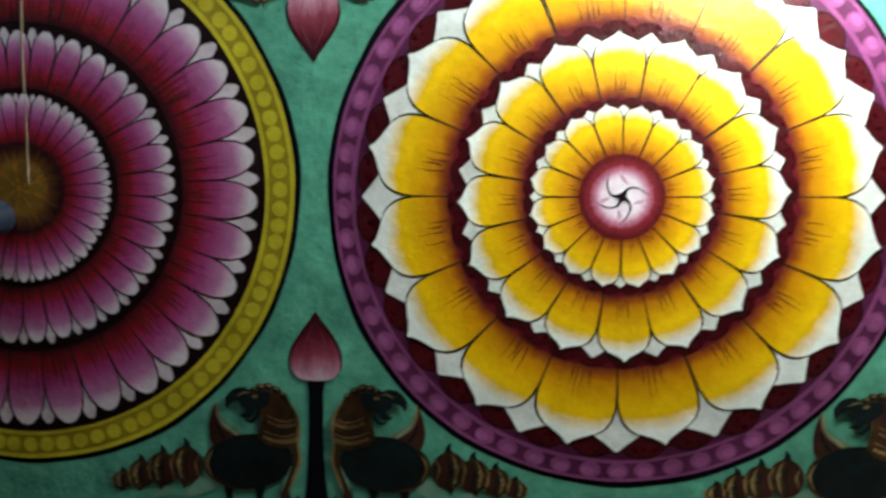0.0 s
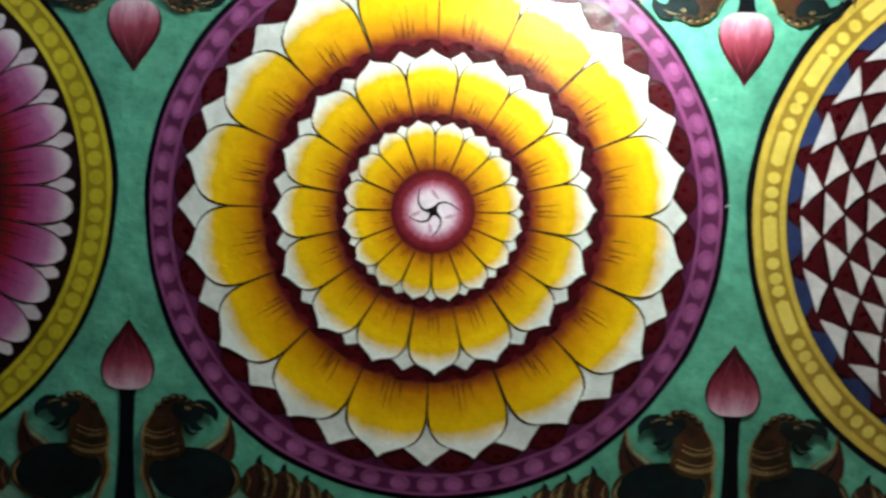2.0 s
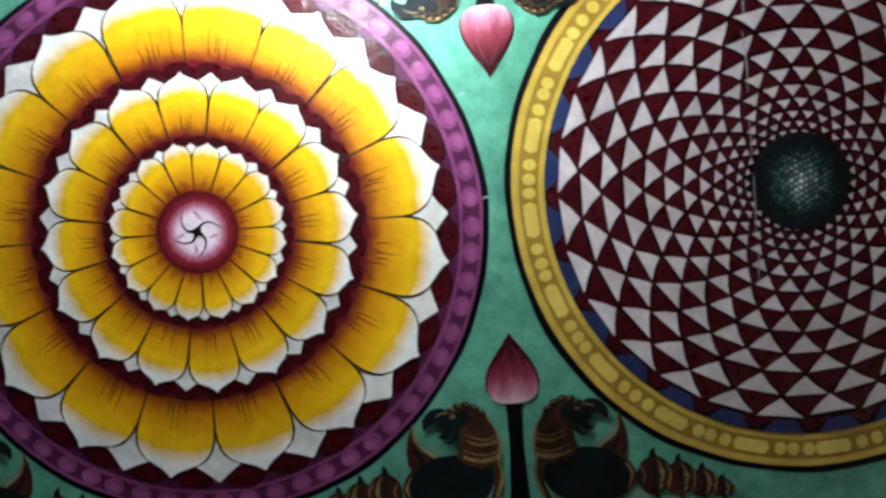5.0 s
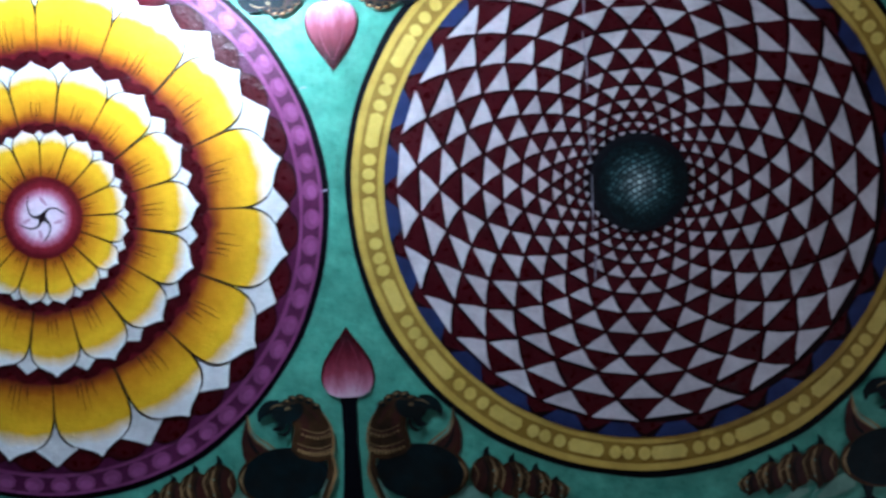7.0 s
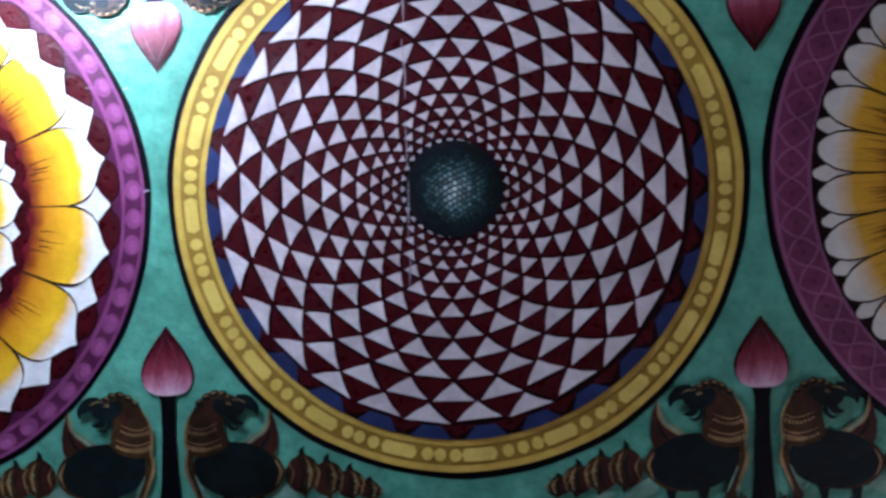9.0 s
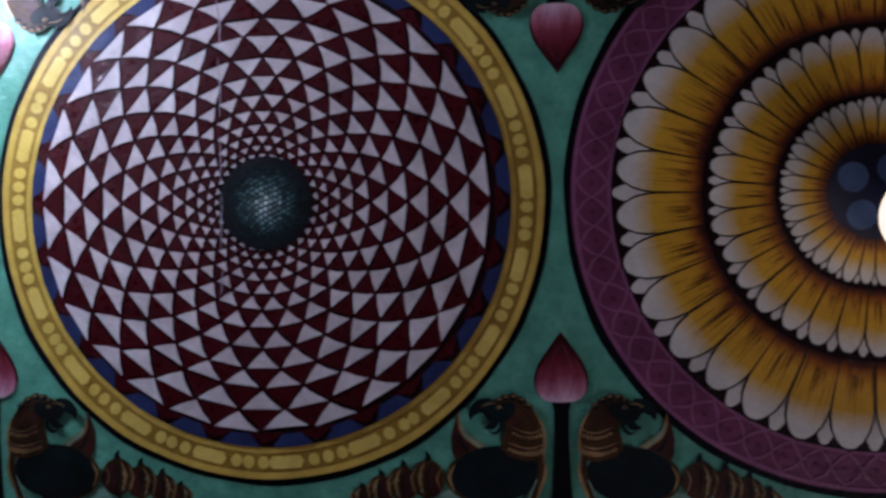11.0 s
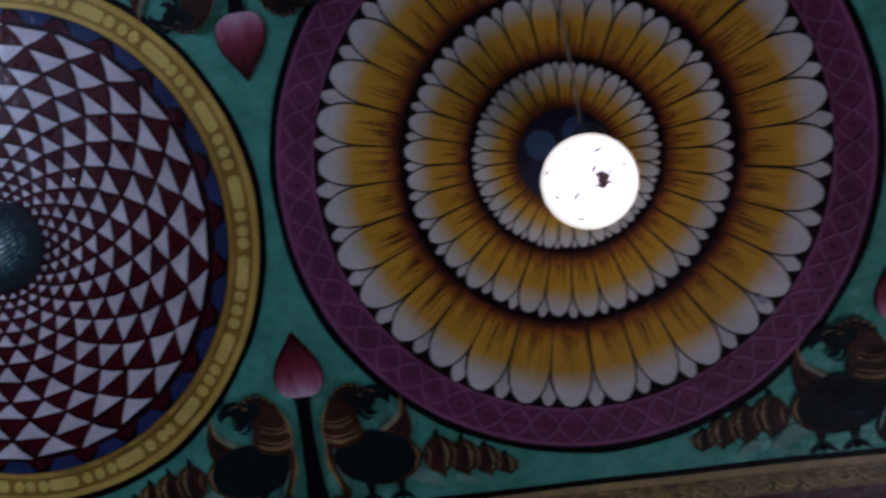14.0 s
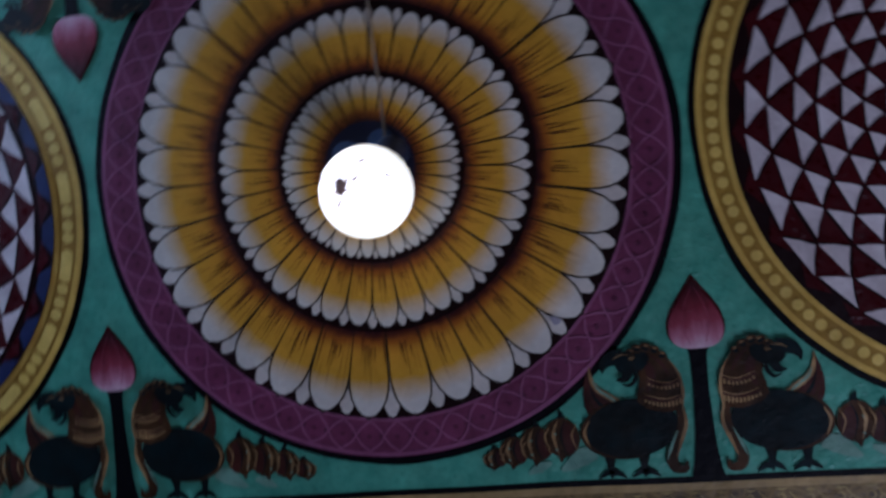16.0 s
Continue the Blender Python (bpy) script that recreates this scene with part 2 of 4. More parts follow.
def bud_paint():
    p = Paint("lotus_bud_paint", 0.4)
    sep = p.nt.nodes.new("ShaderNodeSeparateXYZ")
    p.nt.links.new(p.coord.outputs["Object"], sep.inputs[0])
    vec = p.nt.nodes.new("ShaderNodeMapping")
    vec.inputs["Scale"].default_value = (95.0, 18.0, 1.0)
    p.nt.links.new(p.coord.outputs["Object"], vec.inputs[0])
    y = p.math("ADD", sep.outputs[1], p.math("MULTIPLY", p.math("SUBTRACT", p.noise(vec.outputs[0], 1.0, 3.0), 0.5), 0.03))
    f = p.remap(y, 0.0, 0.063, 0.0, 1.0)
    return p.done(p.ramp(f, [(0.0, (0.56, 0.39, 0.45)), (0.18, (0.41, 0.16, 0.22)), (0.4, (0.22, 0.035, 0.058)), (0.64, (0.105, 0.008, 0.016)), (0.9, (0.026, 0.002, 0.004))]))


bud_mat = bud_paint()
bud_fold = plain("rose_fold_paint", (0.17, 0.024, 0.042), 0.4, (0.26, 0.06, 0.1))


def border_paint():
    p = Paint("scrolled_ochre_border_paint", 0.45, mottle=0.3)
    v = p.nt.nodes.new("ShaderNodeTexVoronoi")
    v.feature, v.distance = "DISTANCE_TO_EDGE", "EUCLIDEAN"
    v.inputs["Scale"].default_value = 62.0
    wav = p.nt.nodes.new("ShaderNodeTexNoise")
    wav.inputs["Scale"].default_value = 30.0
    p.nt.links.new(p.geo.outputs["Position"], wav.inputs["Vector"])
    mix = p.mix(0.035, p.geo.outputs["Position"], wav.outputs["Color"])
    p.nt.links.new(mix, v.inputs["Vector"])
    f = p.remap(v.outputs["Distance"], 0.05, 0.28, 0.0, 1.0)
    return p.done(p.ramp(f, [(0.0, (0.2, 0.135, 0.04)), (0.35, (0.12, 0.08, 0.025)), (0.7, (0.16, 0.11, 0.032)), (1.0, (0.075, 0.048, 0.016))]))


border_mat = border_paint()
stripe_mat = plain("pale_ochre_stripe_paint", (0.36, 0.26, 0.1), 0.42, (0.25, 0.17, 0.055), mottle=0.35)
scroll_mat = plain("gold_scroll_paint", (0.33, 0.25, 0.075), 0.42, (0.2, 0.15, 0.045), mottle=0.4)


def simple(name, color, rough, emit=None, power=0.0, metal=0.0):
    m = bpy.data.materials.new(name)
    m.use_nodes = True
    b = m.node_tree.nodes["Principled BSDF"]
    b.inputs["Base Color"].default_value, b.inputs["Roughness"].default_value, b.inputs["Metallic"].default_value = rgb(color), rough, metal
    if emit:
        b.inputs["Emission Color"].default_value, b.inputs["Emission Strength"].default_value = rgb(emit), power
    return m


bulb_lit = simple("lit_bulb_diffuser", (0.8, 0.78, 0.72), 0.35, (1.0, 0.85, 0.64), 2.7)
# a dimmer, warmer glow puts the globe's limb darkening into its shoulder
bulb_rim = simple("warm_bulb_shoulder", (0.75, 0.66, 0.5), 0.4, (1.0, 0.86, 0.52), 1.15)
bulb_bright = simple("bright_lamp_globe", (0.8, 0.8, 0.8), 0.35, (0.87, 1.0, 1.0), 265.0)
bulb_off = simple("unlit_grey_bulb_glass", (0.05, 0.06, 0.055), 0.18)
bakelite = simple("dark_blue_plastic", (0.02, 0.028, 0.05), 0.35)
brass = simple("dull_brass", (0.3, 0.2, 0.07), 0.4, metal=0.9)
cord_mat = simple("dusty_beige_cord", (0.2, 0.145, 0.08), 0.6)
shell = simple("white_plastic_housing", (0.7, 0.7, 0.68), 0.4)
speck_mat = simple("dead_insect_brown", (0.22, 0.11, 0.07), 0.7)
speck_mat.node_tree.nodes["Principled BSDF"].inputs["Alpha"].default_value = 0.92
plaster = plain("grey_wall_plaster", (0.26, 0.23, 0.19), 0.7, (0.2, 0.18, 0.15))
cement = plain("red_cement_floor", (0.22, 0.07, 0.05), 0.4, (0.17, 0.05, 0.04))
frame_wood = plain("brown_window_wood", (0.13, 0.06, 0.03), 0.5)
red_brown = plain("dark_red_ceiling_paint", (0.058, 0.013, 0.009), 0.45, (0.036, 0.008, 0.006))

# ---- mesh helpers ----
STEP = 0.0006      # one coat of paint above another


def part(name, bm, mats, parent=None, label=""):
    me = bpy.data.meshes.new(name)
    bm.to_mesh(me)
    bm.free()
    for m in mats if isinstance(mats, (list, tuple)) else [mats]:
        me.materials.append(m)
    ob = new(name, me)
    ob.parent = parent
    if label:
        tagged(ob, label)
    return ob


def again(ob, turn=0.0, at=(0, 0, 0), scale=1.0, parent=None):
    """Another piece on the same mesh, turned about its thing's middle (degrees)."""
    o = new(ob.name.split(".")[0], ob.data)
    o.parent = parent or ob.parent
    o.matrix_basis = pose(*at, 0, 0, turn) @ Matrix.Scale(scale, 4)
    return o


def poly(bm, pts, level=0.0, slot=0):
    f = bm.faces.new([bm.verts.new((x, y, level * STEP)) for x, y in pts])
    f.material_index = slot
    if f.normal.z < 0 or f.calc_area() and sum(a[0] * b[1] - b[0] * a[1] for a, b in zip(pts, pts[1:] + pts[:1])) < 0:
        f.normal_flip()
    return f


def ring(bm, r0, r1, level, slot=0, n=128, uneven=0.0, cx=0.0, cy=0.0):
    """A flat band between two radii, with the slight waver of a hand-drawn circle."""
    if r0 <= 0:
        return poly(bm, [(cx + r1 * math.cos(i * math.tau / n), cy + r1 * math.sin(i * math.tau / n)) for i in range(n)], level, slot)
    vs = []
    for i in range(n):
        a = i * math.tau / n
        w = uneven * (math.sin(5 * a + r1 * 90) + math.sin(11 * a + r0 * 70) * 0.6 + math.sin(23 * a) * 0.4)
        vs.append([bm.verts.new((cx + r * math.cos(a), cy + r * math.sin(a), level * STEP)) for r in (r0 + w * 0.5, r1 + w)])
    for i in range(n):
        a, b = vs[i], vs[(i + 1) % n]
        bm.faces.new((a[0], a[1], b[1], b[0])).material_index = slot


def ellipse(cx, cy, a, b, turn=0.0, n=24):
    c, s = math.cos(radians(turn)), math.sin(radians(turn))
    return [(cx + a * math.cos(t) * c - b * math.sin(t) * s, cy + a * math.cos(t) * s + b * math.sin(t) * c) for t in (i * math.tau / n for i in range(n))]


def stroke(bm, pts, widths, level, slot=0, sub=6):
    """A brush stroke of changing width through a few points."""
    p = [Vector(q) for q in pts]
    p = [2 * p[0] - p[1], *p, 2 * p[-1] - p[-2]]
    w = [widths[0], *widths, widths[-1]]
    path = []
    for i in range(1, len(p) - 2):
        for k in range(sub + (i == len(p) - 3)):
            t = k / sub
            a, b, c, d = p[i - 1:i + 3]
            q = 0.5 * (2 * b + (c - a) * t + (2 * a - 5 * b + 4 * c - d) * t * t + (3 * b - a - 3 * c + d) * t ** 3)
            path.append((q, w[i] + (w[i + 1] - w[i]) * t))
    last = None
    for i, (q, wide) in enumerate(path):
        d = (path[min(i + 1, len(path) - 1)][0] - path[max(i - 1, 0)][0]).normalized()
        n = Vector((-d.y, d.x)) * wide / 2
        two = [bm.verts.new((*(q + n), level * STEP)), bm.verts.new((*(q - n), level * STEP))]
        if last:
            f = bm.faces.new((last[0], last[1], two[1], two[0]))
            f.material_index = slot
        last = two


def petal(bm, rows, half, lw, level):
    """A petal along +y from the middle: rows of (radius, share of the half angle), ending in its tip; slot 1 is its outline."""
    z = level * STEP

    def at(r, a):
        return bm.verts.new((r * math.sin(a), r * math.cos(a), z))
    last = None
    for i, (r, share) in enumerate(rows[:-1]):
        a = half * share
        b = max(a - lw * min(1.0, 0.42 + 0.2 * i) / r, a * 0.3)
        four = [at(r, -a), at(r, -b), at(r, b), at(r, a)]
        if last:
            for i in range(3):
                bm.faces.new((last[i], four[i], four[i + 1], last[i + 1])).material_index = 0 if i == 1 else 1
        last = four
    tip, inner = at(rows[-1][0], 0.0), at(rows[-1][0] - lw * 1.8, 0.0)
    bm.faces.new((last[0], tip, inner, last[1])).material_index = 1
    bm.faces.new((last[3], last[2], inner, tip)).material_index = 1
    bm.faces.new((last[1], inner, last[2]))
    bmesh.ops.recalc_face_normals(bm, faces=bm.faces)
    for f in bm.faces:
        if f.normal.z < 0:
            f.normal_flip()


def painted(name, x, y, label, category, group="", scale=1.0):
    """An empty on the ceiling's underside for a painted thing: its own x and y run along the ceiling, z down into the room."""
    ob = new(name)
    ob.matrix_world = pose(x, -y, HIGH - STEP, 180, 0, 0)
    ob.scale = (scale, scale, 1)
    return tagged(ob, label, category, group)


OGEE = [(0.80, 1.0), (0.84, 0.97), (0.875, 0.9), (0.905, 0.78), (0.926, 0.62), (0.94, 0.43), (0.953, 0.27), (0.968, 0.14), (0.984, 0.055), (1.0, 0.0)]
ROUND = [(0.84, 1.0), (0.88, 0.95), (0.92, 0.82), (0.955, 0.6), (0.98, 0.34), (1.0, 0.0)]
POINT = [(0.86, 0.95), (0.905, 0.7), (0.93, 0.49), (0.95, 0.31), (0.968, 0.18), (0.985, 0.075), (1.0, 0.0)]
BUDDY = [(0.88, 0.5), (0.93, 0.42), (0.96, 0.34), (0.985, 0.2), (1.0, 0.0)]


def polar(r, a):
    return (r * math.sin(a), r * math.cos(a))


def petal_ring(thing, r0, r1, count, phase, mat, back_mat, level, lw, front=OGEE, behind=POINT, back_r=0.985, veins=(0, 0.0, 0.0, 0.0)):
    """One whorl: petals edge to edge, and the tips of those behind showing between them."""
    half = math.pi / count
    kinds = []
    number, v0, v1, vw = veins
    for k in range(4 if number else 1):
        bm = bmesh.new()
        petal(bm, [(r0, 1.0), ((r0 + r1 * front[0][0]) / 2, 1.0)] + [(r1 * f, s) for f, s in front], half * 1.012, lw, level + 1)
        for j in range(number):
            a = half * ((j + 0.5) / number * 2 - 1) * 0.36 + half * random.uniform(-0.09, 0.09)
            end = v0 + (v1 - v0) * random.uniform(0.45, 1.0) * (1 - 0.35 * abs(a / half))
            start = v0 + (v1 - v0) * random.uniform(0.0, 0.2)
            b = a * random.uniform(0.85, 1.2)
            stroke(bm, [polar(start, a), polar((start + end) / 2, (a + b) / 2 + half * random.uniform(-0.03, 0.03)), polar(end, b)], (vw, vw * random.uniform(0.6, 0.9), vw * 0.15), level + 1.4, 2)
        kinds.append(part("petal", bm, [mat, line, vein], thing))
    first = kinds[0]
    bm = bmesh.new()
    petal(bm, [(r1 * 0.75, 0.6)] + [(r1 * back_r * f, s) for f, s in behind], half, lw * 0.6, level)
    second = part("back_petal", bm, [back_mat, line], thing)
    for i in range(count):
        a = phase + i * 360 / count
        sway = random.uniform(-0.3, 0.3) * 16 / count
        for ob, turn in ((first, a - 90 + sway), (second, a - 90 + 180 / count + sway * 0.6)):
            m = pose(0, 0, 0, 0, 0, turn) @ Matrix.Scale(random.uniform(0.988, 1.008), 4)
            if ob is first and i < len(kinds):
                kinds[i].matrix_basis = m
            elif i == 0:
                ob.matrix_basis = m
            else:
                o = again(random.choice(kinds) if ob is first else ob)
                o.matrix_basis = m


def base_disc(thing, r, mat, level, name="ground_coat"):
    bm = bmesh.new()
    ring(bm, 0, r, level)
    return part(name, bm, mat, thing)


def band(thing, r0, r1, mat, level, name, uneven=0.0006, label=""):
    bm = bmesh.new()
    ring(bm, r0, r1, level, uneven=uneven, n=160)
    return part(name, bm, mat, thing, label)


def beads(thing, r, count, size, mat, level, name="bead", stretch=1.0, start=0.0):
    bm = bmesh.new()
    poly(bm, ellipse(0, r, size * stretch, size, 0, 14), level)
    first = part(name, bm, mat, thing)
    for i in range(count):
        m = pose(0, 0, 0, 0, 0, start + i * 360 / count + random.uniform(-0.35, 0.35))
        if i == 0:
            first.matrix_basis = m
        else:
            again(first).matrix_basis = m


# ---- setting ----
def box(bm, x0, x1, y0, y1, z0, z1):
    v = [bm.verts.new((x, y, z)) for x in (x0, x1) for y in (y0, y1) for z in (z0, z1)]
    for q in ((0, 1, 3, 2), (4, 6, 7, 5), (0, 4, 5, 1), (2, 3, 7, 6), (0, 2, 6, 4), (1, 5, 7, 3)):
        bm.faces.new([v[i] for i in q])


def setting(name, boxes, mat, label=""):
    bm = bmesh.new()
    for b in boxes:
        box(bm, *b)
    return tagged(part(name, bm, mat), label, "", "", "structure")


EDGE = 0.322
setting("ceiling", [(X0, X1, WALL_Y, Y1, HIGH, HIGH + 0.12)], red_brown, "dark red painted plaster ceiling")
setting("floor", [(X0, X1, WALL_Y, Y1, -0.1, 0.0)], cement, "polished red cement floor")
# its opening is unseen, added to let the south fill light in
setting("wall_south", [(X0, X1, Y1, Y1 + 0.15, -0.1, SIDE_Z0), (X0, X1, Y1, Y1 + 0.15, SIDE_Z1, HIGH + 0.12), (X0, SIDE_X0, Y1, Y1 + 0.15, SIDE_Z0, SIDE_Z1), (SIDE_X1, X1, Y1, Y1 + 0.15, SIDE_Z0, SIDE_Z1)],
        plaster, "grey plastered wall with an unseen opening added for the fill light")
setting("wall_west", [(X0 - 0.15, X0, WALL_Y - 0.15, Y1 + 0.15, -0.1, HIGH + 0.12)], plaster, "grey plastered wall")
setting("wall_east", [(X1, X1 + 0.15, WALL_Y - 0.15, Y1 + 0.15, -0.1, HIGH + 0.12)], plaster, "grey plastered wall")
wa, wb = WIN_X - WIN_W / 2, WIN_X + WIN_W / 2
setting("wall_north", [(X0, wa, WALL_Y - 0.15, WALL_Y, -0.1, HIGH + 0.12), (wb, X1, WALL_Y - 0.15, WALL_Y, -0.1, HIGH + 0.12),
                       (wa, wb, WALL_Y - 0.15, WALL_Y, -0.1, WIN_Z0), (wa, wb, WALL_Y - 0.15, WALL_Y, WIN_Z1, HIGH + 0.12)], plaster, "grey plastered wall with an added window opening for the fill light")
# unseen window, added to frame the north fill light
window = tagged(new("window_1"), "unseen wooden window added around the fill light", "window", "", "structure")
window.matrix_world = pose(WIN_X, WALL_Y - 0.075, WIN_Z0)
for nm, b in (("window_sill", (-WIN_W / 2, WIN_W / 2, -0.05, 0.1, 0.002, 0.03)), ("window_frame", (-WIN_W / 2 + 0.002, -WIN_W / 2 + 0.04, -0.04, 0.04, 0.03, WIN_Z1 - WIN_Z0 - 0.002)),
              ("window_frame", (WIN_W / 2 - 0.04, WIN_W / 2 - 0.002, -0.04, 0.04, 0.03, WIN_Z1 - WIN_Z0 - 0.002))):
    bm = bmesh.new()
    box(bm, *b)
    part(nm, bm, frame_wood, window)

# the long painted panel, its black lines and ochre borders
bm = bmesh.new()
nx, ny = 96, 14
grid = [[bm.verts.new((X0 + (X1 - X0) * i / nx, -EDGE + 2 * EDGE * j / ny, HIGH - STEP * 0.5)) for j in range(ny + 1)] for i in range(nx + 1)]
for i in range(nx):
    for j in range(ny):
        bm.faces.new((grid[i][j], grid[i][j + 1], grid[i + 1][j + 1], grid[i + 1][j]))
tagged(part("trim_painted_panel", bm, teal), "long sea-green painted ceiling panel", "", "", "structure")
for side in (1, -1):
    for nm, a, b, mat, lab in (("trim_line", EDGE, EDGE + 0.006, black, "black painted edge line along the ceiling panel"),
                               ("trim_stripe", EDGE + 0.006, EDGE + 0.0135, stripe_mat, "pale ochre painted stripe along the ceiling panel"),
                               ("trim_border", EDGE + 0.0135, EDGE + 0.036, border_mat, "ochre painted scroll border along the ceiling panel")):
        bm = bmesh.new()
        n = 120
        rows = []
        for i in range(n + 1):
            x = X0 + (X1 - X0) * i / n
            w = 0.0008 * math.sin(x * 9) + 0.0005 * math.sin(x * 31)
            rows.append([bm.verts.new((x, side * (q + w), HIGH - STEP * 1.2)) for q in (a, b)])
        for p, q in zip(rows, rows[1:]):
            f = bm.faces.new((p[0], p[1], q[1], q[0]))
        for f in bm.faces:
            f.normal_update()
            if f.normal.z > 0:
                f.normal_flip()
        tagged(part(nm, bm, mat), lab, "", "", "structure")

# leafy scrolls that run along the ochre borders
for side in (1, -1):
    bm = bmesh.new()
    x = X0 + 0.02
    while x < X1 - 0.04:
        y, up = EDGE + 0.0245 + random.uniform(-0.0008, 0.0008), random.choice((0.9, 1.0, 1.1))
        for pts, w in ((((-0.014, -0.007), (-0.006, 0.002), (0.003, 0.0055), (0.01, 0.002), (0.008, -0.003), (0.003, -0.002)), (0.0008, 0.0026, 0.003, 0.0026, 0.0018, 0.0006)),
                       (((-0.009, 0.0), (-0.011, 0.005), (-0.007, 0.0085)), (0.0008, 0.0036, 0.0006)),
                       (((0.002, -0.0085), (0.007, -0.0075), (0.013, -0.0085)), (0.0006, 0.003, 0.0006))):
            stroke(bm, [(x + px * up, -side * (y + py * up)) for px, py in pts], w, 0, 0, 4)
        x += 0.027 + random.uniform(-0.0012, 0.0012)
    scroll = tagged(part("trim_scroll", bm, scroll_mat), "gold painted leaf scrolls on the ochre border", "", "", "structure")
    scroll.matrix_world = pose(0, 0, HIGH - STEP * 1.7, 180, 0, 0)

# ---- painted medallions ----
ROUNDELS = "row of painted lotus medallions"


def polar_math(r, a):
    return (r * math.cos(a), r * math.sin(a))


def lobes(thing, r0, r1, count, phase, level, rim=0.0011):
    """Round maroon lobes behind a whorl, each with a thin dark rim."""
    half = math.pi / count
    prof = [(-1.0, 0.3), (-0.9, 0.55), (-0.72, 0.79), (-0.45, 0.945), (-0.15, 1.0), (0.15, 1.0), (0.45, 0.945), (0.72, 0.79), (0.9, 0.55), (1.0, 0.3)]
    edge = [polar(r0 + (r1 - r0) * f, u * half) for u, f in prof]
    bm = bmesh.new()
    poly(bm, [polar(r0, -half)] + edge + [polar(r0, half)], level)
    if rim:
        stroke(bm, edge, (rim * 0.3,) + (rim,) * (len(edge) - 2) + (rim * 0.3,), level + 0.2, 1, 2)
    first = part("maroon_lobe", bm, [maroon, ink], thing)
    for i in range(count):
        m = pose(0, 0, 0, 0, 0, phase + i * 360 / count + random.uniform(-0.5, 0.5)) @ Matrix.Scale(random.uniform(0.994, 1.003), 4)
        (first if i == 0 else again(first)).matrix_basis = m


def yellow_medallion(x):
    t = painted("lotus_medallion", x, 0, "yellow and white painted lotus medallion with a purple beaded rim", "ceiling medallion", ROUNDELS)
    band(t, 0.27, 0.2905, black, 0, "outline", 0.0009)
    base_disc(t, 0.2845, purple, 1, "rim_band")
    band(t, 0.2815, 0.2845, lilac, 2, "rim_line")
    band(t, 0.2615, 0.2655, lilac, 2, "rim_line")
    beads(t, 0.2735, 62, 0.0085, lilac, 2.2, stretch=1.22)
    beads(t, 0.2748, 62, 0.0045, lilac_pale, 2.4, "bead_light", 1.5)
    base_disc(t, 0.2615, purple, 2.6)
    base_disc(t, 0.252, maroon, 3)
    lobes(t, 0.235, 0.2607, 32, 5.6, 3.1)
    petal_ring(t, 0.16, 0.2555, 16, -90 + 11.25, yellow_3, white, 4, 0.0024, OGEE, POINT, 1.0, (4, 0.172, 0.21, 0.0015))
    base_disc(t, 0.164, maroon, 6)
    lobes(t, 0.155, 0.1695, 32, 2.4, 6.1, 0.0)
    petal_ring(t, 0.09, 0.164, 16, -88.0, yellow_2, white, 7, 0.0021, OGEE, POINT, 0.985, (3, 0.099, 0.128, 0.0012))
    base_disc(t, 0.0935, maroon, 9)
    lobes(t, 0.088, 0.0962, 32, 5.6, 9.1, 0.0)
    petal_ring(t, 0.036, 0.092, 16, -90 + 11.25, yellow_1, white, 10, 0.0016, OGEE, POINT, 0.985, (2, 0.043, 0.066, 0.0009))
    base_disc(t, 0.0415, knob, 12, "heart")
    # four curled petals in the heart, parted by curved lines that run out from a small dark star
    arms = (58, 176, 246, 322)
    bm = bmesh.new()
    for a in arms:
        pts = [polar_math(r, radians(a - b)) for r, b in ((0.005, 0.0), (0.0105, 6.0), (0.0165, 26.0), (0.0215, 44.0), (0.0262, 56.0))]
        stroke(bm, pts, (0.0034, 0.0019, 0.0015, 0.0011, 0.0004), 13)
    part("pinwheel", bm, ink, t)
    for a, b in zip(arms, arms[1:] + (arms[0] + 360,)):
        bm = bmesh.new()
        stroke(bm, [polar_math(0.0125, radians(a + 6)), polar_math(0.0185, radians((a * 2 + b) / 3 - 8)), polar_math(0.0225, radians((a + b) / 2 - 20))], (0.001, 0.0042, 0.001), 12.6)
        part("heart_petal_shade", bm, heart_shade, t)
    bm = bmesh.new()
    star = []
    for i, a in enumerate(arms):
        star.append(polar_math(0.0098, radians(a)))
        star.append(polar_math(0.0041, radians((a + (arms + (arms[0] + 360,))[i + 1]) / 2)))
    poly(bm, star, 13.5)
    part("heart_star", bm, ink, t)
    return t


def lattice(t, r0, r1, count, level):
    bm = bmesh.new()
    for i in range(count):
        for sgn in (1, -1):
            a = math.tau * i / count
            pts = []
            for k in range(5):
                r, b = r0 + (r1 - r0) * k / 4, a + sgn * (k / 4 - 0.5 + 0.08 * math.sin(k * math.pi / 2)) * math.tau / count
                pts.append((r * math.cos(b), r * math.sin(b)))
            stroke(bm, pts, (0.0019, 0.0022, 0.0018, 0.0022, 0.0019), level, 0, 3)
    ob = part("rim_lattice", bm, plum_line, t)
    tagged(ob, kind="stuff")
    beads(t, (r0 + r1) / 2, count, 0.0042, plum_dark, level - 0.2, "rim_dot", 1.0, 180 / count)
    beads(t, (r0 + r1) / 2, count, 0.0022, plum_dark, level + 0.4, "rim_dot", 1.2)


